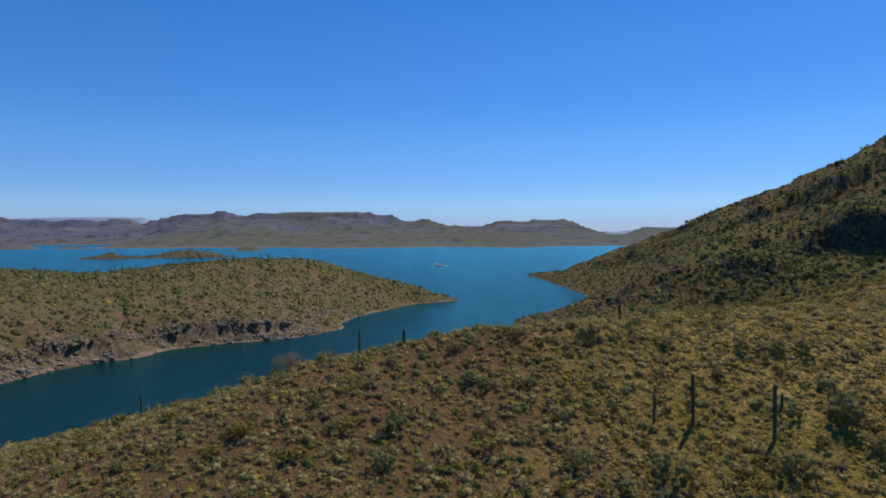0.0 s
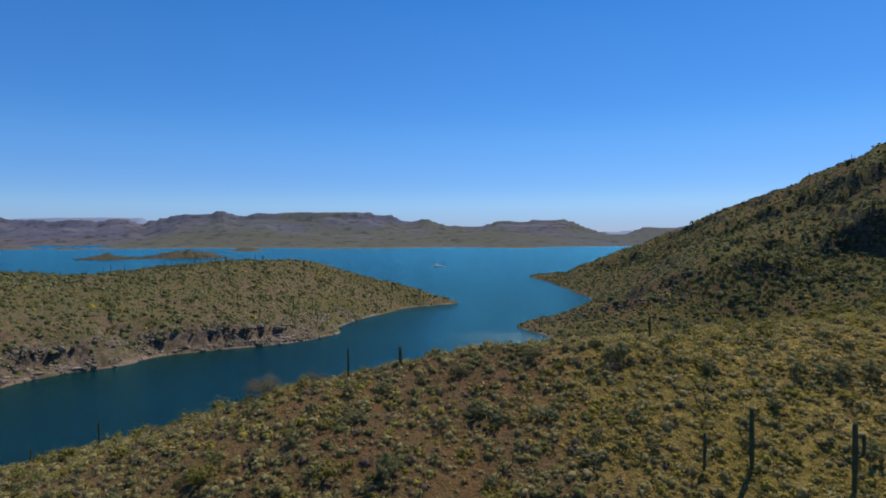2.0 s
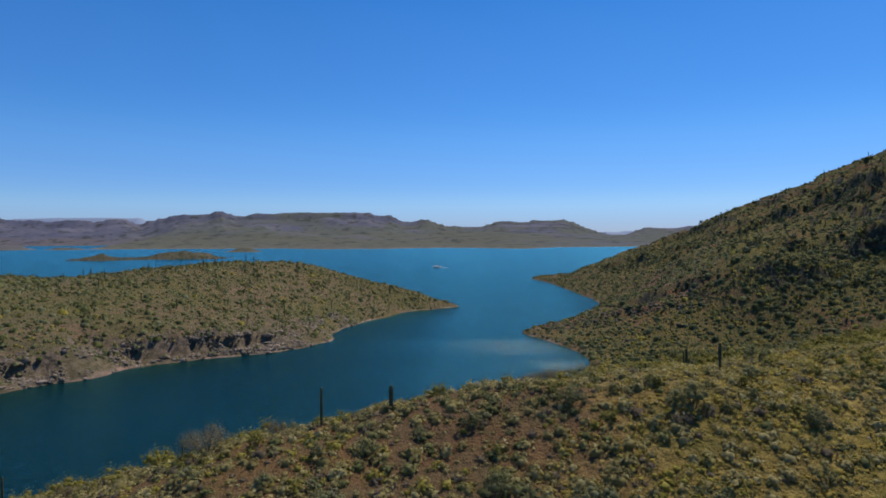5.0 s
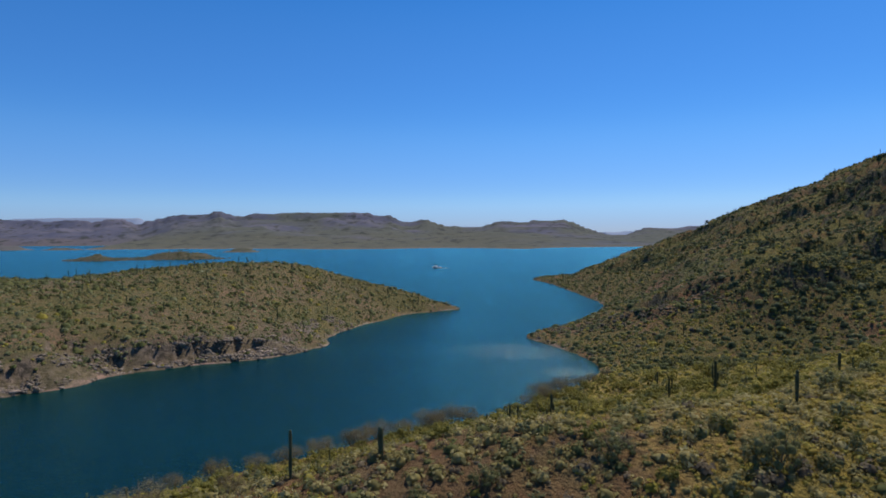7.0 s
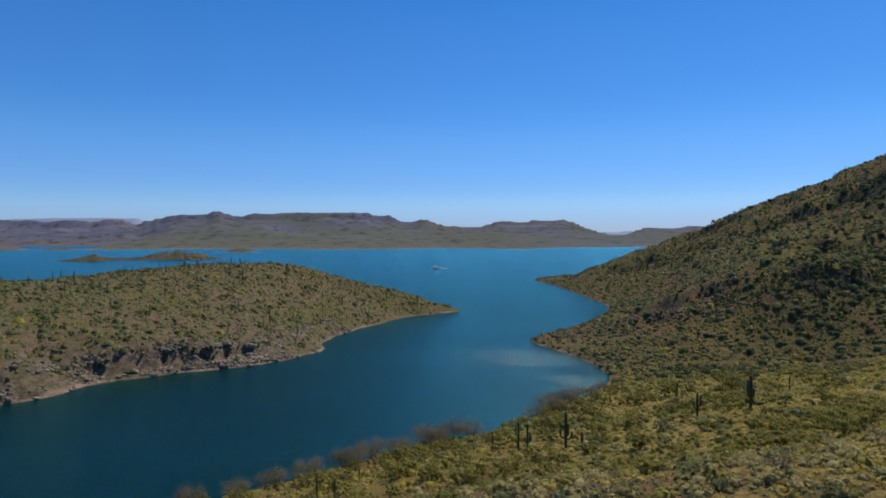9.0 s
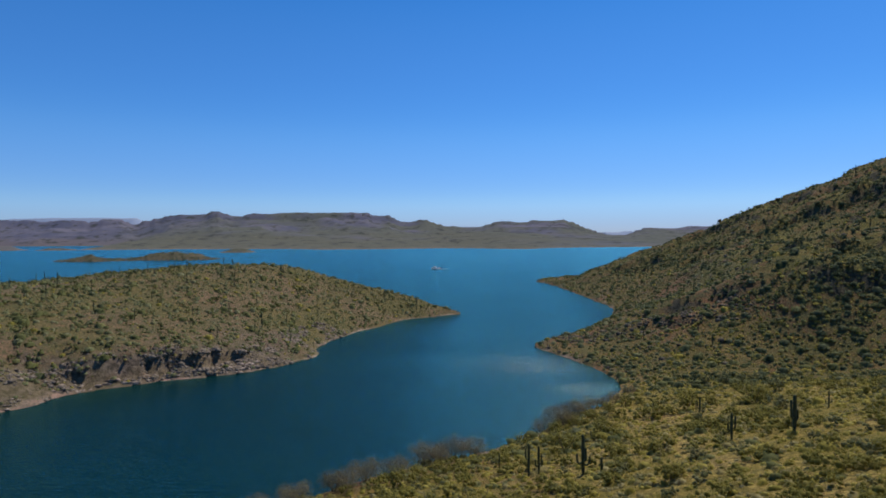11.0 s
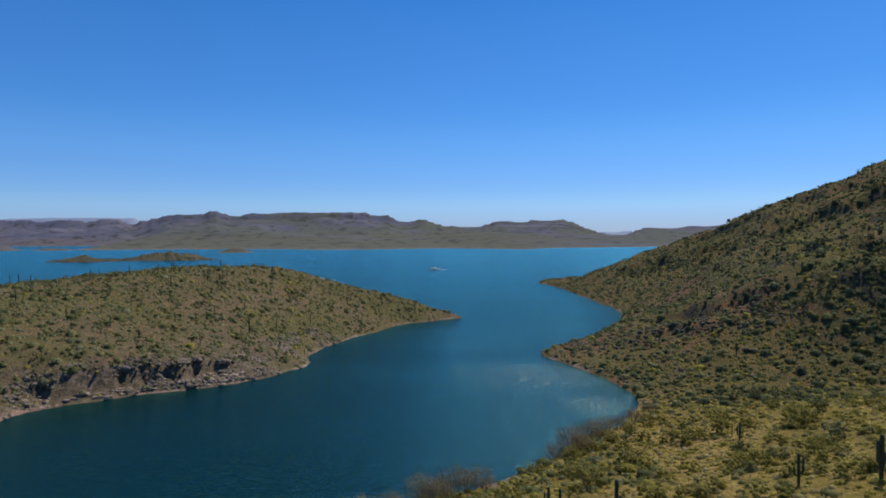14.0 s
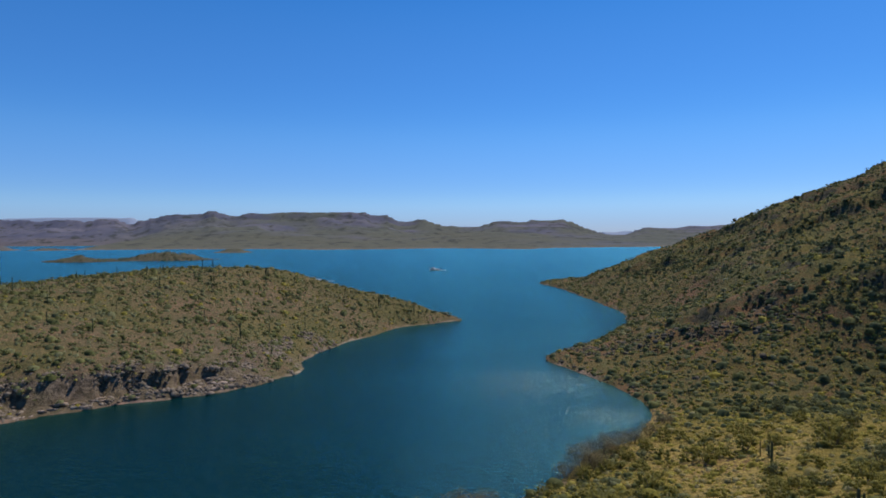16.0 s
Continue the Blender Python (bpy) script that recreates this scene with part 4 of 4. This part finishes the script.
# ---- saguaros ----
def ribbed(path, radii, ribs=13, cap=True):
    """A ribbed cactus column along a path of (x, y, z)."""
    sides = ribs * 2
    vs, fs = [], []
    for i, (p, r) in enumerate(zip(path, radii)):
        p = Vector(p)
        d = (Vector(path[min(i + 1, len(path) - 1)]) - Vector(path[max(i - 1, 0)])).normalized()
        u = d.cross(Vector((0.0, 1.0, 0.02))).normalized()
        w = d.cross(u)
        for k in range(sides):
            a = 2 * math.pi * k / sides
            q = r * (1.0 if k % 2 else 0.80)
            vs.append(tuple(p + (u * math.cos(a) + w * math.sin(a)) * q))
    for i in range(len(path) - 1):
        for k in range(sides):
            q = (k + 1) % sides
            fs.append((i * sides + k, i * sides + q, (i + 1) * sides + q, (i + 1) * sides + k))
    return np.array(vs), np.array(fs)


def column(h, r):
    """Heights and radii of an upright trunk with a slim foot and a round top."""
    t = (-0.04, 0.04, 0.2, 0.45, 0.7, 0.88)
    path = [(0.02 * math.sin(3 * k), 0.02 * math.cos(4 * k), h * k) for k in t]
    rad = [r * 0.72, r * 0.78, r * 0.95, r * 1.05, r, r * 0.93]
    top = h - r
    for k in (0.0, 0.45, 0.75, 0.93, 1.0):
        path.append((0.02, -0.02, top + r * 1.0 * k))
        rad.append(max(r * 0.9 * math.sqrt(max(1 - k * k, 0)), 0.004))
    return path, rad


def saguaro_kind(h, r, arms, label):
    """arms: (side angle, height it leaves the trunk, reach, length upward)."""
    root = tagged(new("saguaro"), label, "cactus")
    v, f = ribbed(*column(h, r))
    part("trunk", mesh_of("trunk", v, f, (M_CACTUS,), True), root)
    for a, z0, reach, up in arms:
        c, s = math.cos(a), math.sin(a)
        q = r * 0.68
        pts = [(r * 0.3, z0), (reach * 0.55, z0 - 0.02), (reach * 0.9, z0 + 0.14), (reach, z0 + 0.4), (reach * 1.03, z0 + up * 0.75)]
        rad = [q * 0.8, q * 0.9, q * 0.95, q, q * 0.97]
        for k in (0.0, 0.6, 0.9, 1.0):
            pts.append((reach * 1.03, z0 + up + q * k))
            rad.append(max(q * 0.92 * math.sqrt(max(1 - k * k, 0)), 0.004))
        v, f = ribbed([(d * c, d * s, z) for d, z in pts], rad, 10)
        part("arm", mesh_of("arm", v, f, (M_CACTUS,), True), root)
    return root


SAG_KINDS = [
    saguaro_kind(5.0, 0.175, (), "tall single-stemmed green saguaro standing in dry scrub"),
    saguaro_kind(5.0, 0.18, ((0.4, 2.6, 0.55, 1.5),), "tall green saguaro with one raised arm"),
    saguaro_kind(5.0, 0.21, ((0.2, 1.5, 0.75, 1.1), (3.3, 1.3, 0.8, 0.9), (1.9, 1.9, 0.6, 1.6)), "green saguaro with several low upturned arms"),
    saguaro_kind(5.0, 0.23, ((3.0, 2.1, 0.6, 2.2), (0.0, 1.7, 0.65, 1.2)), "green saguaro with two upright arms"),
    saguaro_kind(5.0, 0.42, (), "short stout green saguaro standing in dry scrub")]
# x, y, height, kind
SAGUAROS = [(23.6, 56.2, 5.0, 0), (19.9, 56.2, 3.1, 1), (30.1, 54.0, 5.2, 1), (-55.6, 99.7, 2.8, 1), (-54.7, 100.4, 2.2, 0), (-37.8, 82.8, 2.9, 0),
            (-8.6, 74.0, 3.0, 0), (-3.3, 74.2, 2.0, 4), (-22.7, 84.2, 2.2, 0), (-16.0, 121.5, 2.6, 4), (-10.8, 126.5, 2.8, 3),
            (23.5, 75.6, 2.3, 3), (59.3, 117.4, 2.2, 4), (60.4, 121.6, 2.4, 4), (-13.5, 129.7, 3.3, 0), (-8.5, 137.6, 2.2, 2),
            (10.8, 157.2, 1.8, 0), (12.2, 144.0, 2.9, 0), (15.4, 138.6, 4.5, 1), (16.9, 139.2, 3.9, 2), (21.0, 132.3, 5.2, 2),
            (22.9, 130.9, 2.0, 4), (39.2, 130.5, 3.4, 3), (44.3, 126.0, 4.6, 3)]
SAGUAROS += [(49.5, 159.5, 4.2, 1), (60.2, 142.2, 2.4, 2), (53.0, 168.0, 2.2, 0), (84.0, 222.0, 3.0, 1), (98.0, 262.0, 3.2, 0),
             (118.0, 312.0, 4.0, 0), (74.0, 246.0, 3.0, 0), (150.0, 388.0, 4.0, 1), (230.0, 420.0, 5.0, 0), (262.0, 400.0, 5.0, 1), (285.0, 392.0, 5.0, 0)]
PENINSULA_SAGUAROS = [(-133.5, 252.5, 3.6, 0), (-139.3, 279.2, 3.5, 0), (-141.8, 299, 4.1, 0), (-137, 296, 4.1, 1), (-125.1, 283, 4.4, 0),
                      (-112.6, 302.8, 3.0, 0), (-95.1, 311.8, 3.7, 1), (-92.0, 319, 3.2, 3), (-80.5, 329.0, 4.0, 0), (-57.0, 335.0, 4.2, 3),
                      (-55.8, 334.2, 3.6, 2), (-46.0, 338.0, 3.5, 0), (-26.2, 341.7, 2.8, 0), (-11.5, 348.0, 4.8, 0), (4.0, 351.0, 4.4, 0),
                      (6.0, 350.0, 3.2, 1), (-148.7, 251.4, 3.0, 0), (-111.2, 278.6, 3.0, 0), (-157, 292, 3.5, 0), (-150, 288, 3.0, 0),
                      (-117.3, 306.1, 3.0, 1), (-96.3, 314.8, 2.8, 0), (-85.0, 251.5, 3.7, 0), (-117.3, 262.1, 3.8, 0)]
PENINSULA_SAGUAROS += [(-80.7, 284.7, 3.2, 0), (-98.1, 253.4, 3.1, 1), (-103.4, 306.5, 3.7, 0), (-100.0, 304.0, 3.4, 0), (-91.5, 315.5, 3.8, 0),
                       (-77.2, 331.4, 3.4, 3), (-92.9, 263.0, 2.6, 0), (-51.4, 263.7, 3.0, 0), (-50.5, 269.9, 5.0, 0), (-39.3, 261.5, 3.2, 1),
                       (-61, 255, 3.0, 0), (-64, 279, 3.4, 0), (-88, 272, 3.2, 0), (-57, 290, 3.0, 0), (-45, 285, 3.6, 0), (-42, 274, 2.6, 1),
                       (-106, 268, 3.4, 0), (-71, 312, 3.5, 0), (-54, 318, 3.2, 0), (-120, 290, 3.0, 0), (-86, 300, 3.3, 0), (-33, 270, 2.4, 0),
                       (-36, 302, 3.5, 0), (-30, 322, 3.5, 0), (-68, 300, 3.8, 0), (-73, 268, 3.0, 1)]
for sx, sy, sh, kind in SAGUAROS + PENINSULA_SAGUAROS:
    tagged(put(SAG_KINDS, kind, stand(sx, sy, sh / 5.0, rr.uniform(0, 6.28), 0.05)), group="saguaros round the cove")


# ---- rocks along the banks ----
def boulder(seed):
    """An angular stone of radius 1."""
    bm = bmesh.new()
    bmesh.ops.create_icosphere(bm, subdivisions=1, radius=1.0)
    cuts = [Vector((math.sin(seed * 3 + k * 2.1), math.cos(seed * 5 + k * 1.7), math.sin(seed + k) * 0.8)).normalized() for k in range(6)]
    for v in bm.verts:
        n = noise.noise(v.co * 1.3 + Vector((seed * 7.1, 0, 0))) * 0.55 + noise.noise(v.co * 3.1 + Vector((0, seed * 3.3, 0))) * 0.2
        v.co *= 0.85 + n
        for c in cuts:
            over = v.co.dot(c) - 0.55
            if over > 0:
                v.co -= c * over * 0.9
        v.co.z *= 0.7
    bmesh.ops.triangulate(bm, faces=bm.faces)
    vs = np.array([tuple(v.co) for v in bm.verts])
    fs = np.array([[v.index for v in f.verts] for f in bm.faces])
    bm.free()
    return vs, fs


STONES = [boulder(i) for i in range(5)]
SLABS = [(v * np.array((1.7, 0.9, 0.55)), f) for v, f in (boulder(10 + i) for i in range(5))]


def stones(name, n, x0, x1, y0, y1, lo, hi, mean, seed, label, near=None, kinds=STONES, material=M_ROCK, along=None):
    r = np.random.default_rng(seed)
    x, y = r.uniform(x0, x1, n), r.uniform(y0, y1, n)
    z = height(x, y)
    ok = (z > lo) & (z < hi)
    if near is not None:
        ok &= near(x, y)
    p = np.stack((x, y, z - 0.2), -1)[ok]
    s = np.clip(r.lognormal(math.log(mean), 0.5, len(p)), 0.12, 1.7)
    return scatter(name, p, s, kinds, material, seed, label, "rocks", along)


stones("bank_rocks", 90000, -125, -25, 160, 300, 0.0, 8.0, 0.42, 801, "angular grey rocks tumbled along the eroded bank", lambda x, y: (inland(PENINSULA, x, y) < 11) & (fbm(x / 7, y / 7, 3, 808) > -0.15), STONES, M_GREYROCK)
stones("bank_rocks", 5000, -125, -45, 160, 245, 0.0, 2.2, 0.55, 807, "pinkish slabs at the foot of the eroded bank", lambda x, y: inland(PENINSULA, x, y) < 4, SLABS, M_SLAB, 0.74)
stones("shore_rocks", 9000, -30, 60, 200, 420, -0.2, 1.2, 0.35, 802, "small dark rocks lining the waterline", material=M_DARKROCK)
stones("shore_rocks", 12000, 40, 130, 200, 580, -0.2, 1.5, 0.4, 803, "small dark rocks lining the waterline", material=M_DARKROCK)
stones("island_rocks", 9000, -600, -300, 1030, 1170, -0.3, 1.3, 0.9, 806, "pale rocks along the islands' waterline")
stones("slope_rocks", 2600, -50, 70, 40, 90, 2.0, 40, 0.10, 804, "small reddish stones strewn over the near slope")
stones("hill_rocks", 2200, 52, 104, 232, 276, 1.0, 20, 0.6, 809, "dark rocks strewn along the low spur", lambda x, y: np.abs((x - 72) * 0.62 + (y - 261) * 0.78) < 7 + 5 * fbm(x / 8, y / 8, 3, 810), material=M_DARKROCK)
stones("hill_rocks", 2600, 60, 360, 200, 560, 4.0, 120, 0.65, 805, "weathered rocks on the hillside", lambda x, y: fbm(x / 38, y / 38, 4, 71, ridged=True) > 0.12, material=M_DARKROCK)


# ---- the motor boat out on the lake ----
def boat(x, y, heading, size=1.3, label="small white motor boat under way on the lake"):
    root = tagged(new("motor_boat"), label, "boat")
    ring_z = ((-0.25, 0.55), (0.25, 0.85), (0.85, 1.0))
    st = np.linspace(-1, 1, 15)
    vs, fs = [], []
    for z, k in ring_z:
        w = 1.15 * k * np.where(st > 0.1, np.sqrt(np.clip(1 - ((st - 0.1) / 0.9) ** 2, 0, 1)), 1.0)
        up = z + 0.25 * np.clip(st, 0, 1) ** 2
        vs += [(3.1 * a, b, c) for a, b, c in zip(st, w, up)] + [(3.1 * a, -b, c) for a, b, c in zip(st[::-1], w[::-1], up[::-1])]
    m = 2 * len(st)
    for r in range(2):
        fs += [(r * m + i, r * m + (i + 1) % m, (r + 1) * m + (i + 1) % m, (r + 1) * m + i) for i in range(m)]
    fs += [(2 * m + i, 2 * m + i + 1, 3 * m - 2 - i, 3 * m - 1 - i) for i in range(len(st) - 1)]
    part("hull", mesh_of("hull", vs, fs, (M_HULL,), False), root)

    def block(name, x0, x1, w, z0, z1, lean, mat, label="", taper=0.18):
        b = bmesh.new()
        bmesh.ops.create_cube(b, size=1.0)
        for v in b.verts:
            t = v.co.z + 0.5
            v.co = Vector(((x0 + x1) / 2 + v.co.x * (x1 - x0) * (1 - 0.25 * t) - lean * t, v.co.y * w * (1 - taper * t), z0 + t * (z1 - z0)))
        bmesh.ops.bevel(b, geom=b.edges[:], offset=0.06, segments=2, affect="EDGES")
        me = bpy.data.meshes.new(name)
        b.to_mesh(me)
        b.free()
        me.materials.append(mat)
        part(name, me, root, label)
    block("cabin", -0.9, 1.1, 1.6, 0.85, 1.55, 0.15, M_HULL)
    block("windscreen", 0.3, 1.2, 1.5, 1.3, 1.85, 0.35, M_GLASS, "dark tinted windscreen")
    block("roof", -1.6, 0.9, 2.1, 1.6, 2.3, 0.0, M_HULL, "white canvas canopy", 0.75)
    block("outboard_motor", -3.6, -3.05, 0.5, 0.2, 1.3, 0.1, M_METAL, "dark outboard motor")
    for px, py in ((-1.0, 0.65), (-1.0, -0.65), (0.3, 0.6), (0.3, -0.6)):
        v, f = tube([(px, py, 1.4), (px, py, 2.0)], (0.04, 0.04))
        part("roof_post", mesh_of("roof_post", v, f, (M_METAL,)), root)
    root.matrix_basis = Matrix.Translation((x, y, 0.02)) @ Matrix.Rotation(heading, 4, "Z") @ Matrix.Scale(size, 4)
    r = np.random.default_rng(3)
    vs, fs = [], []
    for k in range(300):
        d = 12 * r.random() ** 2.5 - 3.0
        s = r.choice((-1, 1)) * (0.5 + abs(d) * 0.10) * r.uniform(0.2, 1.1)
        q = r.uniform(0.3, 0.8) * (1.3 if d < 5 else 0.8)
        b = len(vs)
        vs += [(-3.4 - d - q, s, 0.02), (-3.4 - d, s - 0.4 * q, 0.02), (-3.4 - d + q, s, 0.05 + (1.7 if d < 2 else 0.25) * q), (-3.4 - d, s + 0.4 * q, 0.02)]
        fs.append((b, b + 1, b + 2, b + 3))
    for k in range(160):
        d, q = r.uniform(-1.0, 5.0), r.uniform(0.4, 1.0)
        s = r.uniform(-1, 1) * (1.3 + 0.12 * d)
        b = len(vs)
        vs += [(-3.0 - d - q, s - q * 0.5, 0.1), (-3.0 - d + q, s - q * 0.6, 0.12), (-3.0 - d + q, s + q * 0.5, 0.2), (-3.0 - d - q, s + q * 0.6, 0.18)]
        fs.append((b, b + 1, b + 2, b + 3))
    for k in range(260):
        c = Vector((r.uniform(-5.0, 2.6), r.choice((-1, 1)) * r.uniform(0.7, 1.7), 0.1 + 1.0 * r.random() ** 1.6))
        b = len(vs)
        vs += [tuple(c + Vector(r.normal(0, 0.24, 3))) for _ in range(4)]
        fs.append((b, b + 1, b + 2, b + 3))
    wake = tagged(new("boat_wake", mesh_of("boat_wake", vs, fs, (M_FOAM,))), "white spray and foam thrown up round the boat", "wake", kind="stuff")
    wake.matrix_basis = root.matrix_basis.copy()


boat(32, 755, 2.75)
boat(-79, 611, 3.05, 1.5, "long white motor boat cruising behind the peninsula")


# ---- sun glints on the ruffled cove, built in as tilted wavelets ----
def wavelets(n, seed):
    """Small facets of water, tilted halfway between sun and camera so that they glint."""
    r = np.random.default_rng(seed)
    far = r.random(n) < 0.7
    x = np.where(far, r.normal(37, 11, n), r.normal(45, 6, n))
    y = np.where(far, r.normal(238, 9, n), r.normal(208, 4, n))
    more = n // 14
    x[:more], y[:more] = r.uniform(18, 56, more), r.uniform(178, 250, more)
    ok = height(x, y) < -0.4
    x, y = x[ok], y[ok]
    vs, fs = [], []
    slant = (to_sun + Vector((-0.16, -0.97, 0.18))).normalized()
    for px, py in zip(x, y):
        m = (slant + Vector(r.normal(0, 0.2, 3))).normalized()
        a = m.cross(Vector((0, 0, 1))).normalized()
        b = a.cross(m)
        big = r.random() < 0.12
        w, h = (r.uniform(0.1, 0.26), r.uniform(0.025, 0.05)) if big else (r.uniform(0.03, 0.13), r.uniform(0.015, 0.035))
        c = Vector((px, py, 0.02))
        k = len(vs)
        vs += [tuple(c - a * w - b * h), tuple(c + a * w - b * h), tuple(c + a * w * 0.5 + b * h), tuple(c - a * w * 0.5 + b * h)]
        fs.append((k, k + 1, k + 2, k + 3))
    return tagged(new("wavelets", mesh_of("wavelets", vs, fs, (M_RIPPLE,))), "small tilted wavelets set to glint in the sun", "waves", kind="stuff")


wavelets(7500, 77)
